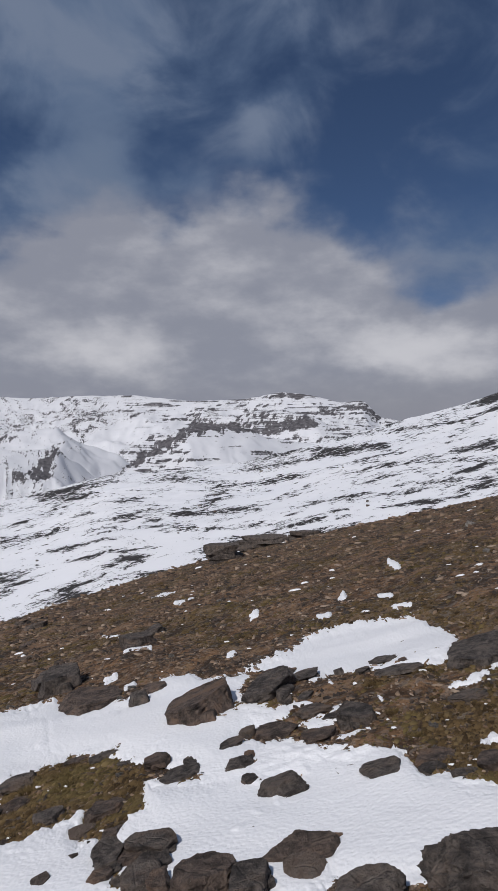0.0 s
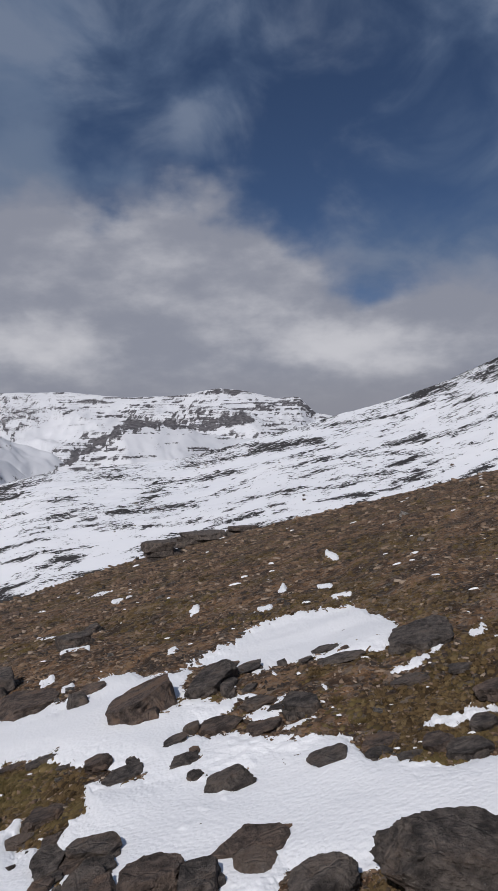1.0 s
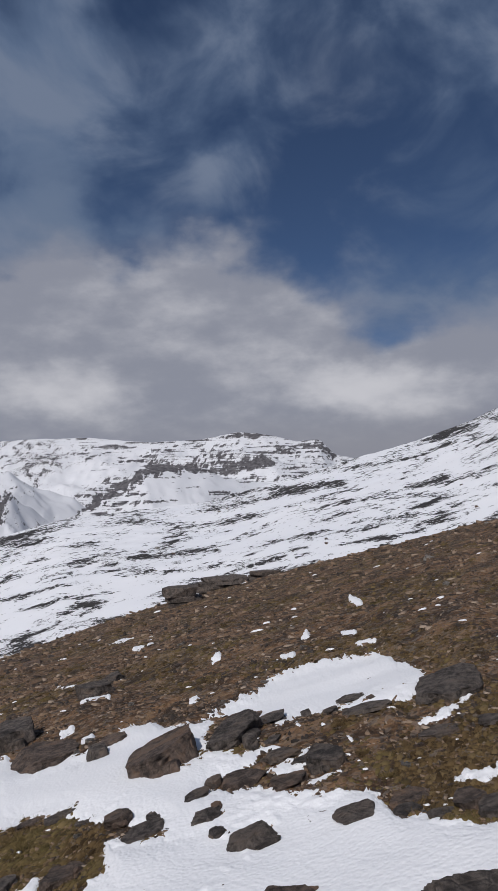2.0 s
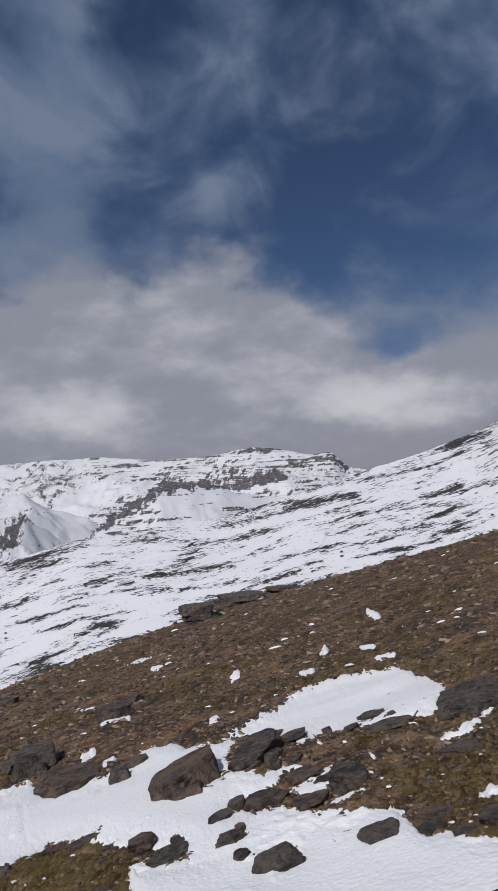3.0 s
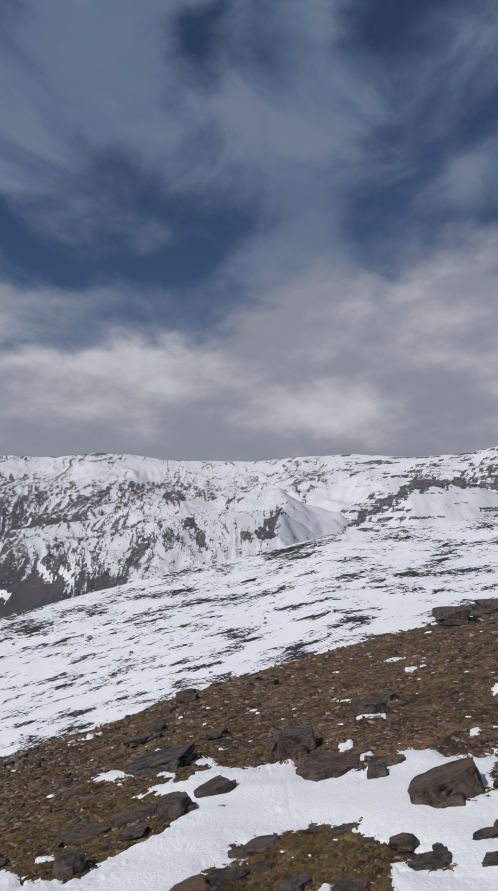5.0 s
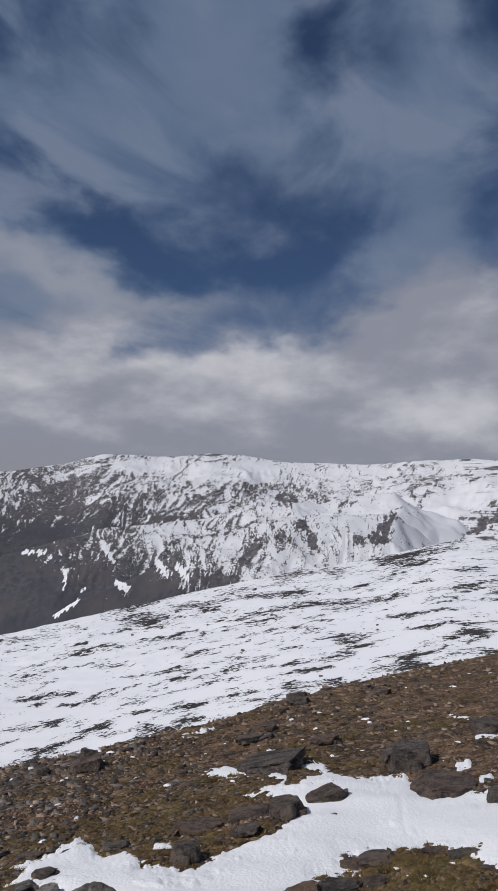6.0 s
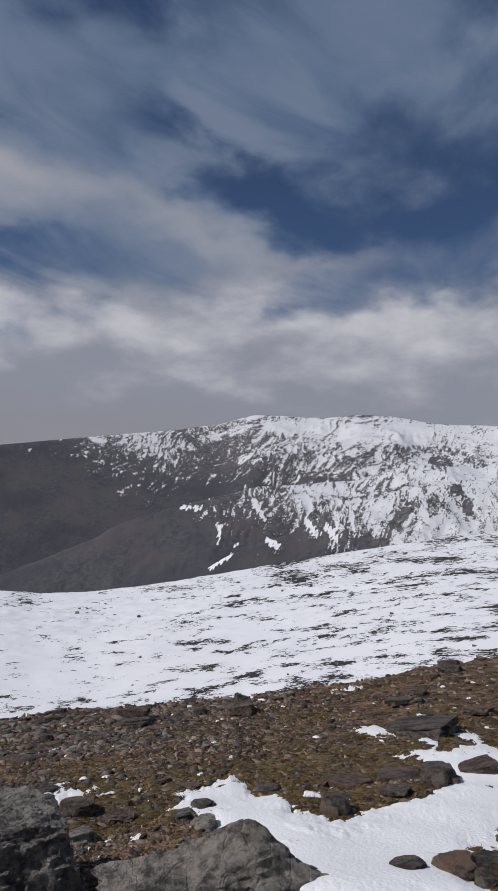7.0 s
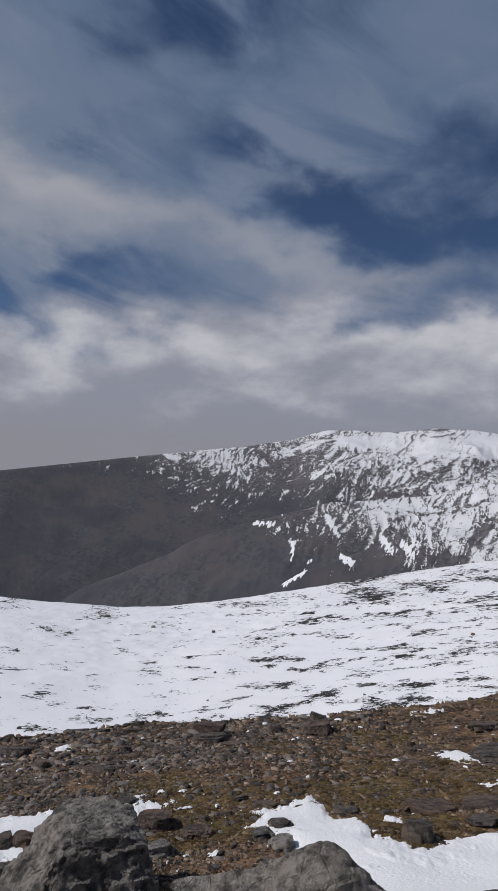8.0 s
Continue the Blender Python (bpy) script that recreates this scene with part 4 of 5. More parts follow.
def rock_mesh(style, seed, level=4):
    """A weathered rock about one metre across: a ball cut by planes, roughened."""
    rnd = random.Random(seed * 7919 + 13)
    bm = bmesh.new()
    bmesh.ops.create_icosphere(bm, subdivisions=level, radius=1.0)
    v = np.array([p.co for p in bm.verts])
    faces = np.array([[q.index for q in f.verts] for f in bm.faces])
    bm.free()
    if style in ("slab", "low", "block"):
        v = np.sign(v) * np.abs(v) ** 0.62
        v = v / np.abs(v).max(0)
    cuts = []
    if style == "slab":
        cuts += [((rnd.uniform(-0.12, 0.12), rnd.uniform(-0.12, 0.12), 1), 0.30), ((0, 0, -1), 0.35)]
    if style == "low":
        cuts += [((rnd.uniform(-0.22, 0.22), rnd.uniform(-0.22, 0.1), 1), 0.42)]
    if style in ("block", "boulder"):
        cuts += [((rnd.uniform(-0.35, 0.35), rnd.uniform(-0.4, 0.1), 1), 0.5), ((rnd.uniform(-0.7, 0.7), -0.5, 0.9), 0.72)]
    if style == "ridge":
        cuts += [((0.45, -0.7, 0.95), 0.36), ((-0.55, -0.5, 1.0), 0.40), ((0.6, 0.4, 0.8), 0.42), ((-0.3, 0.8, 0.7), 0.45)]
    if style == "crag":
        cuts += [((0.06, 0.05, 1), 0.36), ((0.95, 0.1, 0.30), 0.66), ((-0.8, -0.1, 0.8), 0.52), ((0.1, -1, 0.45), 0.66)]
    if style == "bulk":
        cuts += [((0.05, -0.12, 1), 0.45), ((-0.95, -0.2, 0.35), 0.72), ((0.1, -1, 0.4), 0.7), ((0.9, 0.2, 0.4), 0.8)]
    for _ in range({"slab": 8, "low": 9, "block": 11, "boulder": 11, "ridge": 4, "crag": 6, "bulk": 5}[style]):
        th, ph = rnd.uniform(0, 2 * math.pi), rnd.uniform(-0.3, 1.0 if style in BIG else 0.5)
        cuts.append(((math.cos(th) * math.cos(ph), math.sin(th) * math.cos(ph), math.sin(ph)), rnd.uniform(0.6, 1.0) if style not in BIG else rnd.uniform(0.78, 0.95)))
    for nrm, d in cuts:
        nrm = np.array(nrm) / np.linalg.norm(nrm)
        over = np.maximum(v @ nrm - d, 0)
        v = v - np.outer(over * 0.985, nrm)
    lo, hi = v.min(0), v.max(0)
    v = (v - (lo + hi) / 2) / (hi - lo)
    if style == "ridge":
        # a long flat shoulder and a blunt peak beside it
        v[:, 2] += np.maximum(v[:, 2], 0) * (0.8 * np.exp(-((v[:, 0] - 0.15) / 0.13) ** 2) - 0.22 * smooth(-v[:, 0], 0.0, 0.3))
    if style == "crag":
        # a blunt head on broader shoulders
        v[:, 2] += np.maximum(v[:, 2], 0) * (0.42 * np.exp(-((v[:, 0] - 0.10) / 0.30) ** 4) - 0.18)
    d = np.linalg.norm(v, axis=1, keepdims=True) + 1e-6
    nv = v / d
    amp = {"slab": 0.026, "low": 0.03, "block": 0.026, "boulder": 0.03, "ridge": 0.026, "crag": 0.026, "bulk": 0.022}[style]
    n1 = fbm(v[:, 0] * 3.1 + seed, v[:, 1] * 3.1 + v[:, 2] * 2.3, 4, seed, 0.55, True)
    # thin beds of schist, stepped along a leaning axis
    bed = v @ np.array([0.25 * math.sin(seed), 0.3 * math.cos(seed), 1.0]) * (9 + seed % 5) + 0.7 * n1
    v = v + nv * ((np.floor(bed) * 0.618) % 1.0 - 0.5)[:, None] * amp * (0.55 if style not in BIG else 0.2) * np.array([1, 1, 0.3])
    n2 = fbm(v[:, 2] * 9.0 + seed, v[:, 0] * 5.1 - v[:, 1] * 4.3, 3, seed + 5, 0.6)
    v = v + nv * ((n1 - 0.5) * amp + n2 * amp * 0.7)[:, None]
    if style in BIG:
        v = v + nv * (0.010 * fbm(v[:, 0] * 17 + seed, v[:, 1] * 17 + v[:, 2] * 15, 4, seed + 9, 0.65))[:, None]
    return v, faces


def split_pieces(style, seed, level):
    """The main body of a rock and the slabs and blocks of the same bedding split from its sides, in a box of one metre."""
    if style in BIG:
        return [rock_mesh(style, seed, level)]
    rnd = random.Random(seed * 31 + 5)
    lean_x, lean_y = rnd.uniform(-0.2, 0.2), rnd.uniform(-0.2, 0.2)
    count = {"slab": 3, "low": 3, "block": 2, "boulder": 1}[style]
    pieces = []
    turn = rnd.uniform(0, 6.28)
    for k in range(count + 1):
        v, f = rock_mesh(style if k == 0 else rnd.choice(("slab", "low", "block")), seed + 600 * k, level if k == 0 else max(level - 1, 3))
        if k > 0:
            a_ = turn + k * 6.28 / count + rnd.uniform(-0.5, 0.5)
            w = rnd.uniform(0.30, 0.55)
            c_, s_ = math.cos(a_ + 1.57), math.sin(a_ + 1.57)
            v = v * np.array([w * 1.25, w * 0.75, rnd.uniform(0.4, 0.75)])
            v = np.stack([v[:, 0] * c_ - v[:, 1] * s_, v[:, 0] * s_ + v[:, 1] * c_, v[:, 2] + lean_x * v[:, 0] + lean_y * v[:, 1]], -1)
            v = v + np.array([math.cos(a_) * rnd.uniform(0.30, 0.44), math.sin(a_) * rnd.uniform(0.30, 0.44), rnd.uniform(-0.22, -0.08)])
        pieces.append((v, f))
    every = np.concatenate([v for v, _ in pieces])
    lo, hi = every.min(0), every.max(0)
    return [((v - (lo + hi) / 2) / (hi - lo), f) for v, f in pieces]


def stacked_slabs(seed, level):
    """Thin beds lying on one another, each set back a little."""
    rnd = random.Random(seed)
    pieces = []
    for k in range(5):
        v, f = rock_mesh("slab", seed * 13 + k, level)
        pieces.append((v * np.array([rnd.uniform(0.82, 1.0), rnd.uniform(0.75, 1.0), 0.34]) + np.array([rnd.uniform(-0.1, 0.1), rnd.uniform(-0.1, 0.1), -0.36 + 0.18 * k]), f))
    return pieces


LABELS = {"rock": "dark brown schist rock half buried in snow and turf", "boulder": "large weathered brown schist boulder with lichen", "flat_rock": "flat reddish-brown schist slab lying on the slope",
          "outcrop": "low layered grey-brown rock outcrop"}


SPOTS = []
# turns level things to lie along the hillside
ON_SLOPE = Matrix.Rotation(math.atan(FALL), 4, Vector((-math.cos(FALL_AZ), -math.sin(FALL_AZ), 0)))


def rock(name, x, y, wide, deep, high, style, tilt, seed):
    """A rock with the foot of its near face at x, y, its width, its depth and its height above the ground."""
    az, r = polar(np.array([x]), np.array([y]))
    near = r[0] < 50
    if style not in ("crag", "ridge") and near:
        x, y = x * (1 + 0.5 * deep / r[0]), y * (1 + 0.5 * deep / r[0])
    level = 6 if wide / r[0] > 0.16 and style in BIG else 5 if wide / r[0] > 0.085 else 4 if wide / r[0] > 0.036 else 3
    pieces = split_pieces(style, seed, level) if near else stacked_slabs(seed, 4)
    SPOTS.append((x, y, wide))
    sunk = 0.42 if style in BIG or not near else 0.30
    full = high / (1 - sunk)
    grey = style in ("crag", "ridge") or (az[0] > 44 and r[0] < 7)
    mat = ROCK_GREY if grey else ROCK_DARK if not near else (ROCK_BROWN if seed % 3 == 0 else ROCK_DARK)
    turned = pose(0, 0, 0, 0, 0, float(az[0])) @ pose(0, 0, 0, 0, -tilt * 0.5, 0)
    if style not in BIG and near:
        turned = ON_SLOPE @ turned
    place = pose(x, y, rise(x, y) + full * (0.5 - sunk)) @ turned
    thing = new(name) if len(pieces) > 1 else None
    if thing:
        thing.matrix_world = place
    for k, (v, faces) in enumerate(pieces):
        piece = name if not thing else "bed" if not near else "body" if k == 0 else "fragment"
        me = mesh_of(piece, v * np.array([wide, deep, full]), faces, mat)
        me.set_sharp_from_angle(angle=radians(24))
        ob = new(piece, me)
        if thing:
            ob.parent = thing
        else:
            ob.matrix_world = place
    thing = thing or ob
    return tagged(thing, "rough grey lichened boulder with a pitted top" if grey and name == "boulder" else LABELS[name], "rock", group="rocks on the hillside")


rock("flat_rock", -0.48, 6.25, 0.73, 0.98, 0.21, "slab", 14, 0)
rock("boulder", 0.20, 6.57, 0.60, 0.83, 0.17, "block", 0, 1)
rock("rock", 0.58, 7.13, 0.43, 0.48, 0.05, "low", 0, 2)
rock("rock", 0.34, 7.80, 0.51, 0.47, 0.05, "low", 0, 3)
rock("rock", 0.35, 6.40, 0.16, 0.21, 0.11, "block", 0, 4)
rock("rock", 0.56, 6.38, 0.18, 0.23, 0.04, "low", 0, 5)
rock("boulder", -2.07, 8.38, 0.91, 1.25, 0.21, "block", 0, 6)
rock("boulder", -3.04, 10.30, 0.75, 1.03, 0.35, "block", 0, 7)
rock("rock", -1.35, 7.96, 0.30, 0.39, 0.18, "low", 0, 8)
rock("rock", -1.26, 8.54, 0.38, 0.48, 0.07, "low", 0, 9)
rock("flat_rock", -2.22, 12.89, 0.80, 1.08, 0.27, "slab", -10, 10)
rock("rock", -2.25, 15.30, 0.54, 0.75, 0.17, "block", 0, 11)
rock("rock", -1.67, 6.17, 0.24, 0.22, 0.03, "low", 0, 12)
rock("rock", -1.35, 5.99, 0.29, 0.22, 0.03, "low", 0, 13)
rock("rock", -1.09, 5.71, 0.17, 0.19, 0.02, "low", 0, 14)
rock("rock", -0.77, 5.41, 0.24, 0.31, 0.07, "low", 0, 15)
rock("outcrop", -0.53, 5.00, 0.34, 0.33, 0.05, "low", 0, 16)
rock("rock", -0.44, 5.35, 0.22, 0.23, 0.03, "slab", 0, 17)
rock("rock", -0.27, 5.10, 0.09, 0.11, 0.02, "low", 0, 18)
rock("rock", -0.15, 5.43, 0.23, 0.26, 0.04, "low", 0, 19)
rock("rock", -0.07, 4.96, 0.24, 0.25, 0.04, "low", 0, 20)
rock("rock", -0.00, 5.13, 0.11, 0.15, 0.04, "low", 0, 21)
rock("rock", -0.00, 4.68, 0.12, 0.16, 0.04, "low", 0, 22)
rock("boulder", 0.23, 4.36, 0.38, 0.34, 0.08, "block", 0, 23)
rock("rock", 0.70, 4.47, 0.27, 0.17, 0.03, "low", 0, 24)
rock("flat_rock", 0.86, 4.20, 0.30, 0.35, 0.06, "slab", 8, 25)
rock("rock", -0.01, 5.68, 0.16, 0.20, 0.08, "low", 0, 26)
rock("rock", 0.23, 5.49, 0.43, 0.46, 0.07, "low", 0, 27)
rock("rock", 0.58, 5.79, 0.36, 0.33, 0.05, "low", 0, 28)
rock("rock", 0.71, 5.65, 0.15, 0.18, 0.02, "low", 0, 29)
rock("rock", 0.56, 5.16, 0.32, 0.29, 0.04, "low", 0, 30)
rock("flat_rock", 0.88, 5.29, 0.35, 0.48, 0.16, "slab", 6, 31)
rock("boulder", 2.20, 6.12, 0.69, 0.94, 0.17, "block", 0, 32)
rock("rock", 1.99, 7.99, 0.36, 0.37, 0.04, "low", 0, 33)
rock("rock", 1.47, 7.08, 0.33, 0.30, 0.03, "low", 0, 34)
rock("rock", 1.00, 7.14, 0.12, 0.17, 0.07, "block", 0, 35)
rock("rock", 1.65, 6.90, 0.11, 0.14, 0.03, "low", 0, 36)
rock("rock", 1.20, 6.81, 0.17, 0.22, 0.04, "low", 0, 37)
rock("rock", 1.51, 6.52, 0.53, 0.31, 0.04, "low", 0, 38)
rock("rock", 1.26, 4.34, 0.28, 0.26, 0.05, "low", 0, 39)
rock("rock", 1.19, 4.13, 0.21, 0.18, 0.03, "low", 0, 40)
rock("rock", 1.31, 3.92, 0.17, 0.11, 0.02, "low", 0, 41)
rock("rock", 1.48, 3.90, 0.22, 0.28, 0.06, "low", 0, 42)
rock("outcrop", 1.60, 3.72, 0.29, 0.24, 0.05, "low", 0, 43)
rock("flat_rock", 1.81, 5.29, 0.39, 0.30, 0.04, "slab", 0, 44)
rock("rock", 2.14, 4.53, 0.28, 0.32, 0.07, "block", 0, 45)
rock("rock", 2.19, 5.13, 0.27, 0.24, 0.03, "low", 0, 46)
rock("rock", 1.90, 4.14, 0.21, 0.26, 0.05, "low", 0, 47)
rock("boulder", 0.29, 3.42, 0.50, 0.32, 0.10, "block", 0, 48)
rock("rock", 0.29, 3.22, 0.25, 0.28, 0.09, "block", 0, 49)
rock("rock", 0.02, 3.10, 0.24, 0.34, 0.11, "block", 0, 50)
rock("boulder", -0.21, 3.21, 0.39, 0.39, 0.15, "boulder", 0, 51)
rock("boulder", 0.52, 2.76, 0.35, 0.34, 0.15, "boulder", 0, 52)
rock("boulder", 1.10, 2.45, 0.92, 0.44, 0.17, "bulk", 0, 97)
rock("rock", -0.02, 3.75, 0.11, 0.08, 0.02, "low", 0, 54)
rock("boulder", -0.57, 3.78, 0.33, 0.37, 0.10, "block", 0, 55)
rock("rock", -0.83, 3.82, 0.24, 0.32, 0.10, "block", 0, 56)
rock("rock", -0.85, 3.65, 0.19, 0.16, 0.04, "block", 0, 57)
rock("rock", -0.56, 3.39, 0.24, 0.33, 0.09, "block", 0, 58)
rock("rock", -0.74, 3.58, 0.08, 0.10, 0.02, "low", 0, 59)
rock("flat_rock", -1.15, 3.99, 0.23, 0.20, 0.04, "slab", 16, 60)
rock("rock", -1.23, 3.77, 0.14, 0.16, 0.03, "low", 0, 61)
rock("rock", -1.15, 4.42, 0.21, 0.22, 0.04, "low", 0, 62)
rock("flat_rock", -1.04, 4.68, 0.32, 0.37, 0.06, "slab", 0, 63)
rock("rock", -0.64, 4.55, 0.07, 0.08, 0.01, "low", 0, 64)
rock("rock", -0.47, 4.28, 0.08, 0.07, 0.01, "low", 0, 65)
rock("rock", -1.93, 5.32, 0.28, 0.32, 0.04, "low", 0, 66)
rock("rock", -1.50, 4.82, 0.25, 0.27, 0.04, "low", 0, 67)
rock("rock", -3.57, 7.09, 0.47, 0.61, 0.20, "low", 0, 68)
rock("flat_rock", -3.41, 7.89, 0.60, 0.81, 0.12, "slab", 20, 69)
rock("rock", -3.11, 7.38, 0.09, 0.12, 0.03, "low", 0, 70)
rock("outcrop", -5.39, 10.19, 1.40, 1.79, 0.20, "low", 0, 71)
rock("outcrop", -4.19, 7.30, 0.71, 0.86, 0.08, "low", 0, 72)
rock("rock", -2.42, 6.26, 0.27, 0.21, 0.03, "slab", 0, 73)
rock("rock", -2.51, 6.07, 0.11, 0.14, 0.02, "low", 0, 74)
rock("rock", -2.25, 5.77, 0.28, 0.23, 0.03, "low", 0, 75)
rock("rock", -2.05, 5.77, 0.35, 0.38, 0.05, "low", 0, 76)
rock("rock", -2.16, 5.11, 0.42, 0.41, 0.06, "low", 0, 77)
rock("rock", -2.34, 4.91, 0.23, 0.31, 0.09, "block", 0, 78)
rock("rock", -8.11, 14.27, 0.70, 0.89, 0.16, "low", 0, 79)
rock("rock", -12.07, 25.70, 1.03, 1.31, 0.35, "low", 0, 80)
rock("rock", -11.21, 22.30, 0.71, 0.90, 0.21, "low", 0, 81)
rock("rock", -5.81, 13.83, 0.40, 0.51, 0.12, "low", 0, 82)
rock("rock", -9.01, 27.20, 1.12, 1.43, 0.24, "low", 0, 83)
rock("rock", -9.02, 16.80, 0.80, 1.03, 0.17, "low", 0, 84)
rock("rock", -2.96, 4.64, 0.19, 0.15, 0.02, "low", 0, 85)
rock("boulder", -2.57, 4.48, 0.30, 0.36, 0.08, "boulder", 0, 86)
rock("boulder", -2.28, 4.67, 0.37, 0.47, 0.11, "boulder", 0, 87)
rock("rock", -2.18, 5.14, 0.37, 0.37, 0.05, "low", 0, 88)
rock("rock", -2.04, 4.63, 0.16, 0.21, 0.11, "low", 0, 89)
rock("rock", -2.24, 5.71, 0.29, 0.34, 0.04, "low", 0, 90)
rock("rock", -2.50, 6.05, 0.11, 0.13, 0.02, "low", 0, 91)
rock("rock", -5.27, 4.95, 0.29, 0.36, 0.04, "low", 0, 92)
rock("rock", -5.88, 5.91, 0.23, 0.30, 0.03, "low", 0, 93)
rock("rock", -5.75, 5.59, 0.22, 0.26, 0.03, "low", 0, 94)
rock("rock", -6.04, 5.57, 0.12, 0.15, 0.03, "low", 0, 95)
rock("rock", -5.04, 4.49, 0.25, 0.35, 0.07, "block", 0, 96)
rock("rock", -4.66, 4.37, 0.27, 0.35, 0.09, "low", 0, 97)
rock("rock", -6.50, 5.86, 0.34, 0.38, 0.04, "low", 0, 98)
rock("rock", -10.84, 11.54, 0.81, 1.11, 0.30, "block", 0, 99)
rock("rock", -12.40, 11.69, 0.40, 0.55, 0.20, "block", 0, 100)
rock("rock", -5.24, 6.00, 0.36, 0.46, 0.08, "low", 0, 101)
rock("flat_rock", -4.50, 6.56, 0.66, 0.90, 0.12, "slab", 0, 102)
rock("rock", -3.91, 5.46, 0.33, 0.42, 0.20, "low", 0, 103)
rock("rock", -3.78, 6.44, 0.36, 0.46, 0.06, "low", 0, 104)
rock("rock", -10.61, 8.80, 0.75, 1.01, 0.07, "slab", 0, 105)
rock("rock", -12.10, 9.30, 0.90, 1.22, 0.10, "slab", 0, 106)
rock("rock", -11.45, 8.09, 0.60, 0.77, 0.08, "low", 0, 107)
rock("rock", -5.73, 13.33, 0.78, 1.00, 0.14, "low", 0, 108)
rock("rock", -3.37, 11.02, 0.79, 1.09, 0.23, "block", 0, 109)
rock("rock", -6.67, 2.50, 0.19, 0.27, 0.12, "block", 0, 110)
rock("rock", -6.59, 2.70, 0.27, 0.37, 0.10, "block", 0, 111)
rock("rock", -6.32, 2.34, 0.20, 0.25, 0.03, "low", 0, 112)
rock("outcrop", -5.42, 3.49, 0.39, 0.52, 0.11, "slab", 0, 113)
rock("rock", -6.27, 4.02, 0.40, 0.51, 0.14, "low", 0, 114)
rock("rock", -7.19, 4.41, 0.24, 0.30, 0.03, "low", 0, 115)
rock("rock", -7.77, 4.58, 0.31, 0.40, 0.04, "low", 0, 116)
rock("rock", -5.78, 4.21, 0.37, 0.48, 0.06, "low", 0, 117)
rock("flat_rock", -11.98, 7.09, 0.24, 0.33, 0.20, "slab", 24, 118)
rock("rock", -11.22, 4.93, 0.28, 0.38, 0.14, "block", 0, 119)
rock("rock", -10.10, 5.42, 0.55, 0.70, 0.10, "low", 0, 120)
rock("rock", -13.69, 5.42, 0.70, 0.94, 0.11, "slab", 0, 121)
rock("rock", -12.14, 9.41, 0.86, 1.16, 0.12, "slab", 0, 122)
rock("rock", -0.68, 3.78, 0.22, 0.26, 0.05, "low", 0, 123)
rock("rock", -0.82, 3.74, 0.20, 0.19, 0.04, "low", 0, 124)
rock("rock", -0.53, 3.62, 0.22, 0.26, 0.05, "low", 0, 125)
rock("rock", -0.91, 4.29, 0.16, 0.20, 0.03, "low", 0, 126)
rock("rock", -0.48, 3.83, 0.14, 0.20, 0.06, "block", 0, 127)
rock("rock", 0.04, 3.62, 0.15, 0.11, 0.02, "low", 0, 128)
rock("rock", -0.48, 3.36, 0.17, 0.22, 0.07, "low", 0, 129)
rock("rock", -0.45, 5.87, 0.11, 0.14, 0.02, "low", 0, 130)
rock("rock", 0.97, 8.52, 0.13, 0.16, 0.03, "low", 0, 131)
rock("outcrop", -2.21, 58.04, 3.2, 2.20, 1.5, "slab", 4, 236)
rock("outcrop", 1.3, 74.32, 6.2, 3.6, 1.35, "slab", 4, 237)
rock("outcrop", 6.6, 74.56, 4.2, 2.07, 0.9, "low", 0, 238)
rock("boulder", -3.55, 3.46, 1.8, 0.95, 0.40, "ridge", 0, 256)
rock("boulder", -4.99, 2.47, 1.26, 1.0, 0.56, "crag", 0, 257)
rock("rock", -11.24, 12.04, 0.53, 0.42, 0.47, "block", 0, 272)
rock("rock", -12.84, 9.85, 0.95, 0.76, 0.27, "low", 0, 276)
rock("rock", -12.41, 26.37, 0.98, 0.79, 0.54, "low", 0, 278)


# dark slabs strewn along the brow and over the lower hillside
deal = random.Random(77)
for k in range(64):
    brow = k < 26
    az = deal.uniform(38, 71) if brow else deal.uniform(14, 70)
    rr = float(crest_at(np.array([az]))[0]) * (deal.uniform(0.84, 1.0) if brow else deal.uniform(0.35, 0.85))
    px0, py0 = -math.sin(radians(az)) * rr, math.cos(radians(az)) * rr
    if snow_at(np.array([px0]), np.array([py0]))[0] > -0.25:
        continue
    w = deal.uniform(12, 38) * rr / 1130
    rock("flat_rock" if k % 2 else "rock", px0, py0, w, w * deal.uniform(0.7, 1.1), w * deal.uniform(0.14, 0.3), deal.choice(("slab", "low", "slab", "block")), deal.uniform(-12, 16), 130 + k)


# ---------------------------------------------------------------- scattered stones, turf and snow crumbs
rng = np.random.default_rng(4)


def scatter(count, az_lo, az_hi, spread=1.0, reach=1.0):
    """Places over the visible hillside, evenly by height angle, so that near ground is not crowded."""
    az = rng.uniform(az_lo, az_hi, count)
    rc = crest_at(az) * reach
    low = np.degrees(np.arctan((-EYE - FALL * rc * np.cos(np.radians(az) - FALL_AZ)) / rc))
    el = low - (low + 36.0) * rng.uniform(0, 1, count) ** spread
    x, y = on_hill(az, el)
    return x, y, np.hypot(x, y)


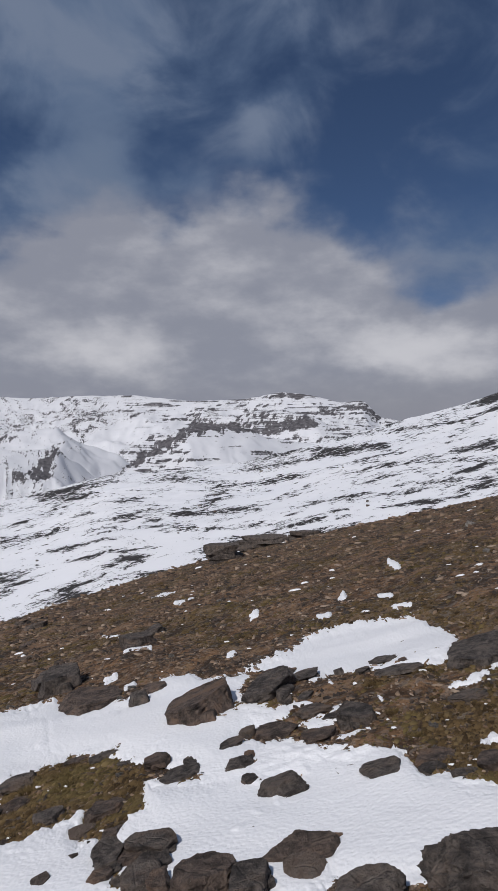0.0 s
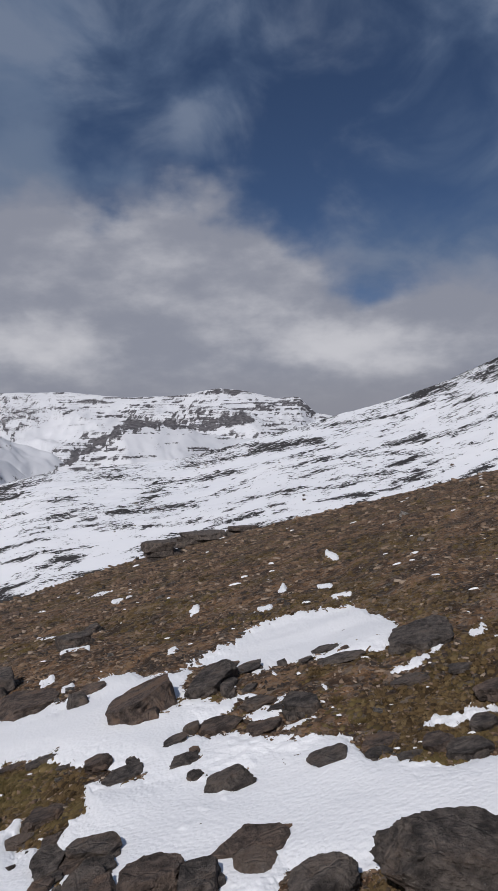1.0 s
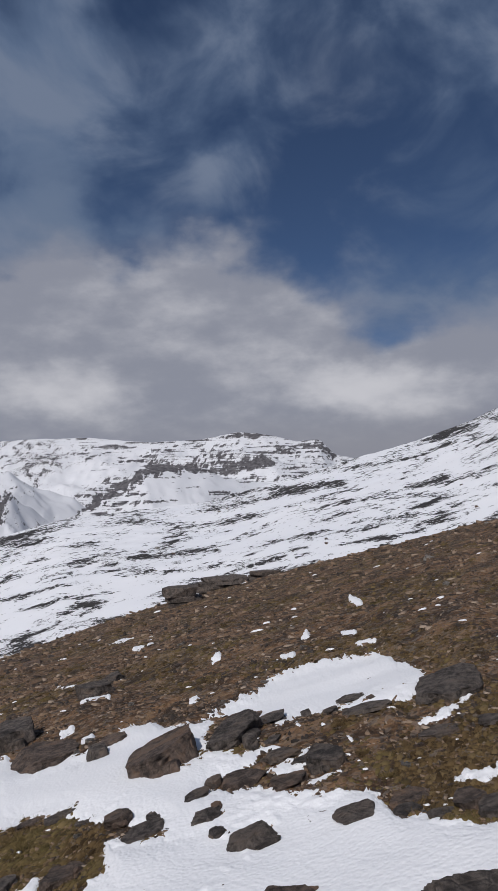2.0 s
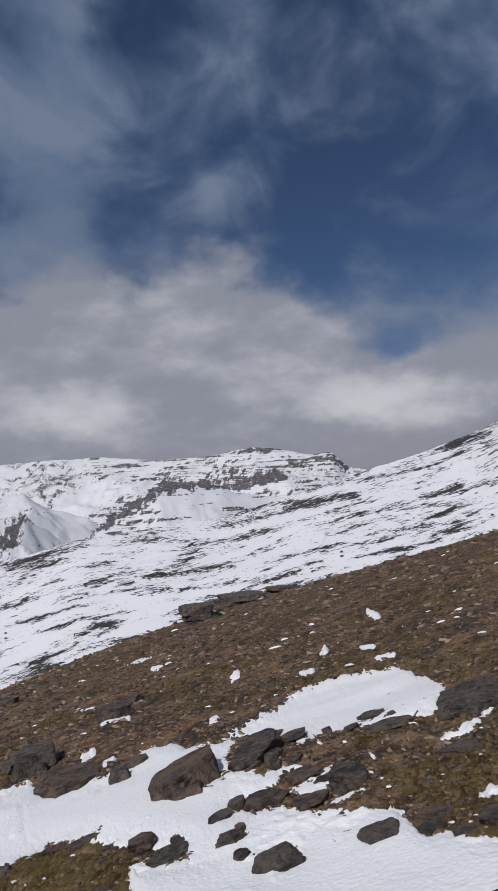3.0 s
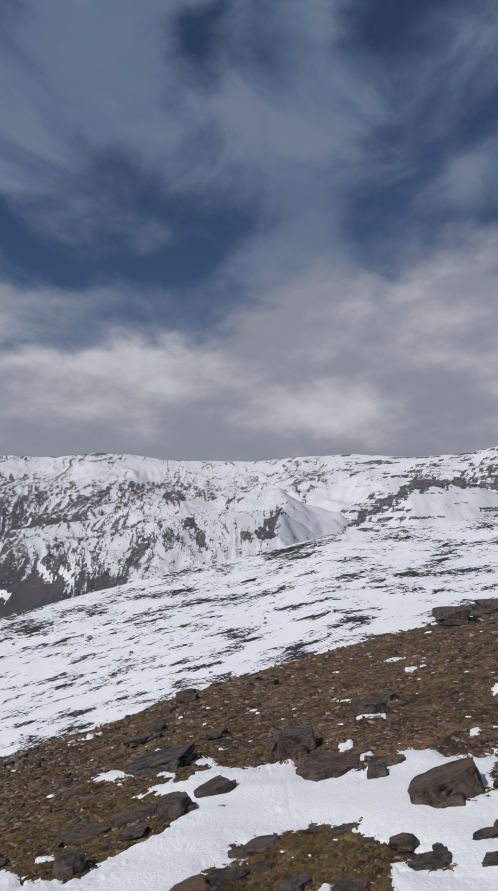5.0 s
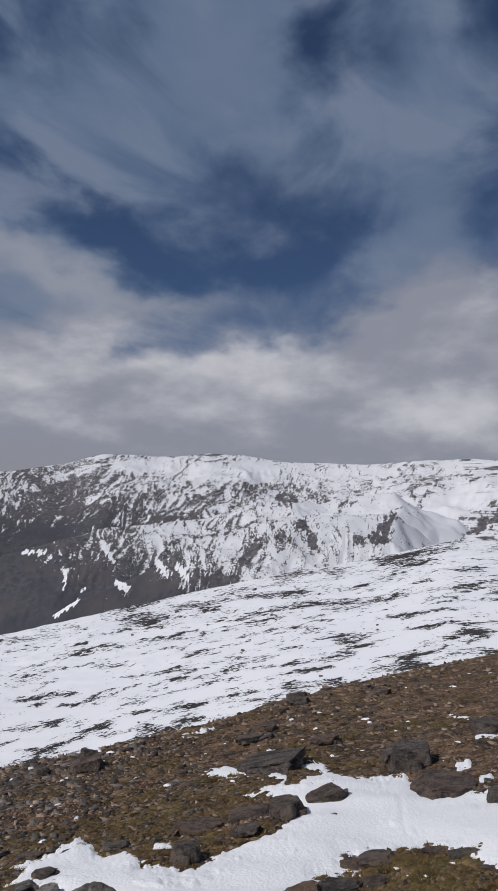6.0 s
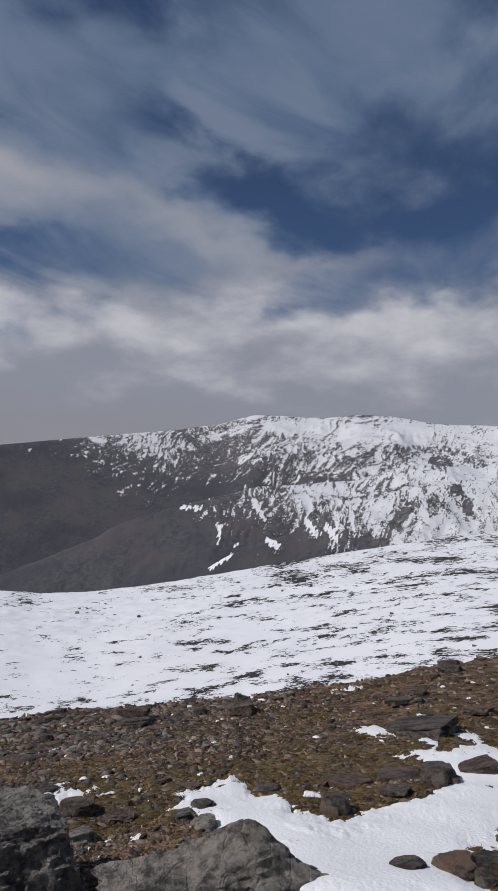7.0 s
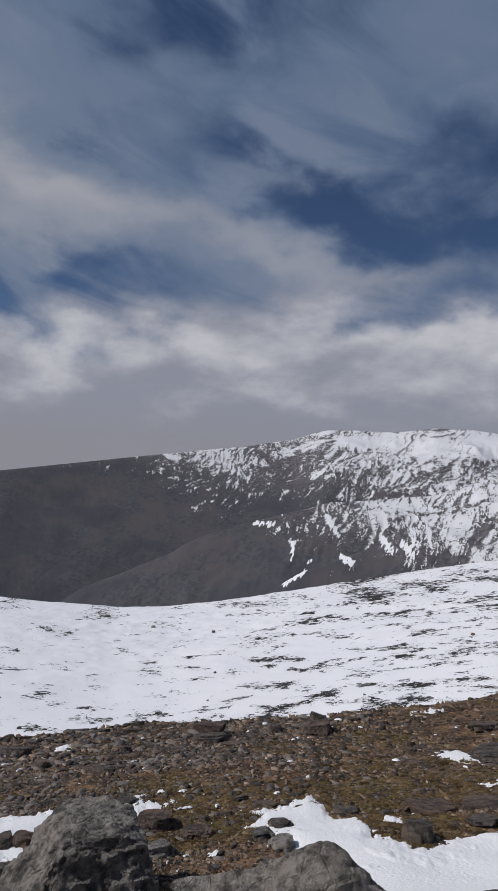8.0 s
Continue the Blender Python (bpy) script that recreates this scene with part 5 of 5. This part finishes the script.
def joined(name, shapes, x, y, z, size, squash, mat, up=0.0):
    """Many small copies with turns of their own, as one mesh."""
    vs, fs, at_v = [], [], 0
    for i in range(len(x)):
        v, f = shapes[i % len(shapes)]
        t = rng.uniform(0, 2 * np.pi)
        tx = rng.uniform(-0.35, 0.35)
        c, s = math.cos(t), math.sin(t)
        w = v * np.array([1, rng.uniform(0.6, 1.0), squash[i]]) * size[i]
        w = np.stack([w[:, 0] * c - w[:, 1] * s, w[:, 0] * s + w[:, 1] * c, w[:, 2] + w[:, 0] * tx], -1)
        vs.append(w + np.array([x[i], y[i], z[i] + up * size[i]]))
        fs.append(f + at_v)
        at_v += len(v)
    return mesh_of(name, np.concatenate(vs), np.concatenate(fs), mat, shade=False)


def shard(seed):
    """An angular splinter of schist: an uneven plate with a smaller, leaning top."""
    gen = np.random.default_rng(seed)
    n = 4 + seed % 2
    ang = np.sort(np.arange(n) * 2 * np.pi / n + gen.uniform(-0.5, 0.5, n))
    rad = gen.uniform(0.3, 0.7, n)
    low = np.stack([np.cos(ang) * rad * 1.3, np.sin(ang) * rad * 0.75, np.full(n, -0.5)], -1)
    k = gen.uniform(0.7, 1.0, n)
    lean = gen.uniform(-0.35, 0.35, 2)
    top = np.stack([low[:, 0] * k + 0.1 * lean[0], low[:, 1] * k + 0.1 * lean[1], 0.4 + lean[0] * low[:, 0] + lean[1] * low[:, 1] + gen.uniform(-0.08, 0.08, n)], -1)
    i = np.arange(n)
    j = (i + 1) % n
    sides = np.concatenate([np.stack([i, j, j + n], -1), np.stack([i, j + n, i + n], -1)])
    cap = np.stack([np.full(n - 2, n), n + i[1:-1], n + i[2:]], -1)
    return np.concatenate([low, top]), np.concatenate([sides, cap])


chips = [shard(300 + k) for k in range(24)]
x, y, r = scatter(38000, -28, 74, 0.9)
free = snow_at(x, y) < 0.12
x, y, r = x[free], y[free], r[free]
bare = 1 - turf_share(x, y)
keep = rng.uniform(0, 1, len(x)) < 0.18 + 0.82 * bare
x, y, r = x[keep], y[keep], r[keep]
# finer chips towards the brow, and the rubble heaped along it
fx, fy, fr = scatter(20000, -28, 74, 1.6)
azs = np.concatenate([rng.uniform(36, 74, 2600), rng.uniform(56, 69, 900)])
rcs = crest_at(azs) * rng.uniform(0.70, 1.05, len(azs))
fx = np.concatenate([fx, -np.sin(np.radians(azs)) * rcs])
fy = np.concatenate([fy, np.cos(np.radians(azs)) * rcs])
ok = snow_at(fx, fy) < 0.1
x, y = np.concatenate([x, fx[ok]]), np.concatenate([y, fy[ok]])
# rubble gathered round the rocks
rub = np.array([(a_, b_, w_) for a_, b_, w_ in SPOTS if math.hypot(a_, b_) < 40 for _ in range(24)])
th = rng.uniform(0, 2 * np.pi, len(rub))
out = rub[:, 2] * (0.42 + 0.3 * np.abs(rng.normal(0, 1, len(rub))))
rx, ry = rub[:, 0] + np.cos(th) * out, rub[:, 1] + np.sin(th) * out
ok = (snow_at(rx, ry) < 0.4) | (rng.uniform(0, 1, len(rx)) < 0.3)
x, y = np.concatenate([x, rx[ok]]), np.concatenate([y, ry[ok]])
r = np.hypot(x, y)
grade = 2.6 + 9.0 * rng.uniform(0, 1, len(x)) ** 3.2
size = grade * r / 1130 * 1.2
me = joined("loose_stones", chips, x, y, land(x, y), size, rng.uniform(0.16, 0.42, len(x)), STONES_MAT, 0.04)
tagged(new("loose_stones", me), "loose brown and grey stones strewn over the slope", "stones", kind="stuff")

# plates of grey schist heaped along the brow and over the lower hillside
x, y, r = scatter(9000, 34, 74, 1.0)
ok = (snow_at(x, y) < 0.0) & (rng.uniform(0, 1, len(x)) < 0.15 + 0.85 * rubble_share(x, y))
x, y, r = x[ok], y[ok], r[ok]
size = (5.0 + 15.0 * rng.uniform(0, 1, len(x)) ** 2.6) * r / 1130 * 1.2
me = joined("rubble", chips, x, y, land(x, y), size, rng.uniform(0.08, 0.26, len(x)), RUBBLE_MAT, 0.05)
tagged(new("rubble", me), "heaped flat plates of grey schist along the brow", "stones", kind="stuff")

# stones that stand out one by one
stone_meshes = []
for k in range(10):
    v, f = rock_mesh(("block", "low", "slab")[k % 3], 400 + k, 3)
    sm = mesh_of("stone", v, f, (ROCK_BROWN, ROCK_DARK, ROCK_GREY)[k % 3 if k % 5 else 2])
    sm.set_sharp_from_angle(angle=radians(26))
    stone_meshes.append(sm)
x, y, r = scatter(330, -27, 72, 0.8)
free = snow_at(x, y) < 0.1
x, y, r = x[free][:190], y[free][:190], r[free][:190]
# the rubble along the brow of the hill
azs = np.concatenate([rng.uniform(36, 73, 80), rng.uniform(57, 68, 40)])
rcs = crest_at(azs) * rng.uniform(0.78, 1.04, len(azs))
x = np.concatenate([x, -np.sin(np.radians(azs)) * rcs])
y = np.concatenate([y, np.cos(np.radians(azs)) * rcs])
r = np.hypot(x, y)
for i in range(len(x)):
    ob = new("stone", stone_meshes[i % 10])
    w = (7 + 12 * rng.uniform() ** 2) * r[i] / 1130
    h = w * rng.uniform(0.25, 0.55)
    ob.matrix_world = pose(x[i], y[i], rise(x[i], y[i]) + h * 0.1, rng.uniform(-15, 15), rng.uniform(-15, 15), rng.uniform(0, 360)) @ Matrix.Diagonal((w, w * rng.uniform(0.6, 1.0), h, 1))
    tagged(ob, "angular brown schist stone lying on the turf", "stone", group="stones on the hillside")

# crumbs of snow
crumbs = []
for k in range(6):
    n_r, n_a = 5, 22
    ang = np.arange(n_a) * 2 * np.pi / n_a
    rim = 0.5 * (1 + 0.8 * fbm(np.cos(ang) * 1.3 + 9 * k, np.sin(ang) * 1.3, 3, 120 + k, 0.6))
    vs, fs = [np.array([[0, 0, 0.16]])], []
    for j in range(1, n_r + 1):
        u = j / n_r
        vs.append(np.stack([np.cos(ang) * rim * u, np.sin(ang) * rim * u * 0.6, np.full(n_a, 0.16 * (1 - u ** 3) - 0.06 * u ** 4)], -1))
    for a_ in range(n_a):
        b_ = (a_ + 1) % n_a
        fs.append((0, 1 + a_, 1 + b_, 1 + b_))
        for j in range(n_r - 1):
            p0, p1 = 1 + j * n_a, 1 + (j + 1) * n_a
            fs.append((p0 + a_, p1 + a_, p1 + b_, p0 + b_))
    bm = bmesh.new()
    pts = [bm.verts.new(p) for p in np.concatenate(vs)]
    for f in fs:
        bm.faces.new([pts[q] for q in dict.fromkeys(f)])
    me = bpy.data.meshes.new("snow_crumb")
    bm.to_mesh(me)
    bm.free()
    me.polygons.foreach_set("use_smooth", np.ones(len(me.polygons), bool))
    me.materials.append(SNOW_MAT)
    crumbs.append(me)
x, y, r = scatter(520, -28, 72, 1.15)
free = snow_at(x, y) < -0.3
x, y, r = x[free][:295], y[free][:295], r[free][:295]
lean = Vector((-math.sin(FALL_AZ) * FALL, math.cos(FALL_AZ) * FALL, 1)).to_track_quat("Z", "Y").to_matrix().to_4x4()
for i in range(len(x)):
    ob = new("snow_crumb", crumbs[i % 6])
    w = (5 + 11 * rng.uniform() ** 2.2) * r[i] / 1130
    ob.matrix_world = Matrix.Translation((x[i], y[i], rise(x[i], y[i]) + 0.008 + 0.05 * w)) @ lean @ pose(0, 0, 0, 0, 0, 60 + rng.uniform(-35, 35)) @ Matrix.Diagonal((w * rng.uniform(0.8, 1.5), w * rng.uniform(0.6, 1.3), 0.9 * w, 1))
    tagged(ob, "small crumb of old snow lying in the turf", "snow patch", group="snow crumbs on the hillside")


def tussocks(count):
    """Low cushions of dry grass, each a dome with blades, as one mesh."""
    x, y, r = scatter(count, -28, 73, 0.7)
    ok = (snow_at(x, y) < 0.05) & (rng.uniform(0, 1, count) < 0.12 + 0.88 * turf_share(x, y))
    x, y, r = x[ok], y[ok], r[ok]
    # and tucked against the rocks, most on their upper side
    seat = np.array([(a_, b_, w_) for a_, b_, w_ in SPOTS if math.hypot(a_, b_) < 14 for _ in range(9)])
    th = -0.5 + rng.normal(0, 1.3, len(seat))
    out = seat[:, 2] * rng.uniform(0.38, 0.62, len(seat))
    x, y = np.concatenate([x, seat[:, 0] + np.cos(th) * out]), np.concatenate([y, seat[:, 1] + np.sin(th) * out])
    r = np.hypot(x, y)
    z = land(x, y)
    n = len(x)
    rad = (1.4 + 3.2 * rng.uniform(0, 1, n) ** 1.8) * r / 1130 * np.clip(8.0 / r, 1.0, 1.3) * (0.75 + 0.6 * turf_share(x, y))
    verts, tris = [], []
    base = 0
    ring = np.arange(7) * 2 * np.pi / 7
    # domes
    a_ = ring[None, :] + rng.uniform(0, 1, n)[:, None]
    wob = 1 + 0.25 * rng.uniform(-1, 1, (n, 7))
    drawn_out = rng.uniform(1.1, 2.2, n)[:, None]
    ux, uy = math.cos(FALL_AZ), math.sin(FALL_AZ)
    ox, oy = np.cos(a_) * drawn_out * rad[:, None] * wob, np.sin(a_) * rad[:, None] * wob
    ox, oy = ox * ux - oy * uy, ox * uy + oy * ux
    lower = np.stack([x[:, None] + ox, y[:, None] + oy, (z - 0.15 * rad)[:, None] + 0 * a_], -1)
    upper = np.stack([x[:, None] + ox * 0.7, y[:, None] + oy * 0.7, (z + 0.22 * rad)[:, None] + 0.1 * rad[:, None] * rng.uniform(-1, 1, (n, 7))], -1)
    peak = np.stack([x, y, z + 0.34 * rad], -1)[:, None, :]
    dome = np.concatenate([lower, upper, peak], 1)
    i7 = np.arange(7)
    nx = (i7 + 1) % 7
    f = np.concatenate([np.stack([i7, nx, nx + 7], -1), np.stack([i7, nx + 7, i7 + 7], -1), np.stack([i7 + 7, nx + 7, np.full(7, 14)], -1)])
    verts.append(dome.reshape(-1, 3))
    tris.append((f[None] + (np.arange(n) * 15)[:, None, None]).reshape(-1, 3))
    base = n * 15
    # blades
    k = 12
    th = rng.uniform(0, 2 * np.pi, (n, k))
    u = np.sqrt(rng.uniform(0, 1, (n, k)))
    bx, by = x[:, None] + np.cos(th) * u * rad[:, None] * 0.9, y[:, None] + np.sin(th) * u * rad[:, None] * 0.9
    bz = z[:, None] + rad[:, None] * 0.45 * (1 - u ** 2)
    length = rad[:, None] * rng.uniform(0.5, 1.35, (n, k))
    width = rad[:, None] * rng.uniform(0.06, 0.13, (n, k))
    side = rng.uniform(0, 2 * np.pi, (n, k))
    sx, sy = np.cos(side) * width, np.sin(side) * width
    out = 0.7 * u + 0.25
    tip = np.stack([bx + np.cos(th) * length * out, by + np.sin(th) * length * out, bz + length * 0.55], -1)
    p0 = np.stack([bx + sx, by + sy, bz - 0.01], -1)
    p1 = np.stack([bx - sx, by - sy, bz - 0.01], -1)
    verts.append(np.stack([p0, p1, tip], 2).reshape(-1, 3))
    tris.append(np.arange(n * k * 3).reshape(-1, 3) + base)
    return mesh_of("grass_tussocks", np.concatenate(verts), np.concatenate(tris), GRASS_MAT, shade=False)


tagged(new("grass_tussocks", tussocks(52000)), "low cushions of dry olive-brown alpine grass", "grass", kind="stuff")

# dark boulders on the snow slope beyond
for k in range(46):
    az = rng.uniform(-26, 70)
    q = rng.uniform(0.02, 0.75) ** 1.3
    rr = 115 + q * (float(slope_far(az)) - 115)
    bx, by = -math.sin(radians(az)) * rr, math.cos(radians(az)) * rr
    w = rng.uniform(3, 8) * rr / 1130
    ob = new("boulder", stone_meshes[k % 10])
    ob.matrix_world = pose(bx, by, rise(bx, by) + w * 0.12, 0, rng.uniform(-12, 12), rng.uniform(0, 360)) @ Matrix.Diagonal((w, w * 0.8, w * rng.uniform(0.45, 0.7), 1))
    tagged(ob, "dark boulder standing out of the snow slope", "rock", group="boulders on the snow slope")


def grass_tuft(x, y, wide, high, seed):
    """A standing tuft of dry grass: many thin curved blades from one root."""
    if snow_at(x, y) > 0.15:
        return None
    gen = np.random.default_rng(seed)
    n = 420
    high, wide = high * 0.5, wide * 1.1
    th, u = gen.uniform(0, 2 * np.pi, n), gen.uniform(0, 1, n) ** 0.7
    root = np.stack([np.cos(th) * u * wide * 0.45, np.sin(th) * u * wide * 0.45, np.full(n, -0.01)], -1)
    out = np.stack([np.cos(th), np.sin(th), 0 * th], -1) * (u * wide * 0.22)[:, None]
    tall = high * gen.uniform(0.35, 1.0, n) * (1 - 0.6 * u ** 2)
    knee = root + out * 0.45 + np.stack([0 * th, 0 * th, tall * 0.62], -1)
    tip = root + out * 1.1 + np.stack([0 * th, 0 * th, tall * (1 - 0.25 * u)], -1)
    turn = gen.uniform(0, 2 * np.pi, n)
    side = np.stack([np.cos(turn), np.sin(turn), 0 * turn], -1) * (0.008 * wide + 0.0006)
    verts = np.stack([root + side, root - side, knee + side * 0.7, knee - side * 0.7, tip], 1).reshape(-1, 3)
    i = np.arange(n)[:, None] * 5
    tris = np.concatenate([i + np.array([[0, 1, 2]]), i + np.array([[1, 3, 2]]), i + np.array([[2, 3, 4]])])
    ob = new("grass_tuft", mesh_of("grass_tuft", verts, tris, GRASS_MAT, shade=False))
    ob.matrix_world = pose(x, y, rise(x, y))
    return tagged(ob, "low cushion of dry straw-coloured grass beside a rock", "grass", group="grass tufts among the rocks")


grass_tuft(0.28, 6.84, 0.19, 0.22, 0)
grass_tuft(-0.71, 5.13, 0.13, 0.10, 1)
grass_tuft(-0.10, 4.66, 0.23, 0.14, 2)
grass_tuft(0.52, 3.30, 0.17, 0.08, 4)
grass_tuft(-0.15, 3.73, 0.19, 0.10, 5)
grass_tuft(0.85, 4.21, 0.10, 0.06, 6)
grass_tuft(1.45, 3.76, 0.17, 0.09, 7)
grass_tuft(-0.04, 3.69, 0.13, 0.04, 8)
grass_tuft(-2.05, 5.08, 0.23, 0.12, 9)
grass_tuft(-2.28, 4.73, 0.11, 0.08, 10)
grass_tuft(-1.96, 5.86, 0.26, 0.12, 11)
grass_tuft(-1.62, 5.79, 0.31, 0.12, 12)
grass_tuft(-0.19, 3.75, 0.20, 0.09, 13)
grass_tuft(1.24, 5.40, 0.19, 0.10, 14)
grass_tuft(1.30, 4.92, 0.17, 0.09, 15)
grass_tuft(1.55, 5.14, 0.16, 0.08, 16)
grass_tuft(1.24, 6.35, 0.22, 0.10, 17)
grass_tuft(1.83, 5.48, 0.18, 0.08, 18)
grass_tuft(0.41, 5.80, 0.15, 0.07, 19)
grass_tuft(-1.94, 5.67, 0.25, 0.11, 20)
grass_tuft(-1.53, 5.49, 0.29, 0.12, 21)
grass_tuft(-6.36, 9.99, 0.38, 0.15, 22)
grass_tuft(-5.92, 6.35, 0.30, 0.10, 23)
grass_tuft(-6.10, 5.34, 0.27, 0.11, 24)
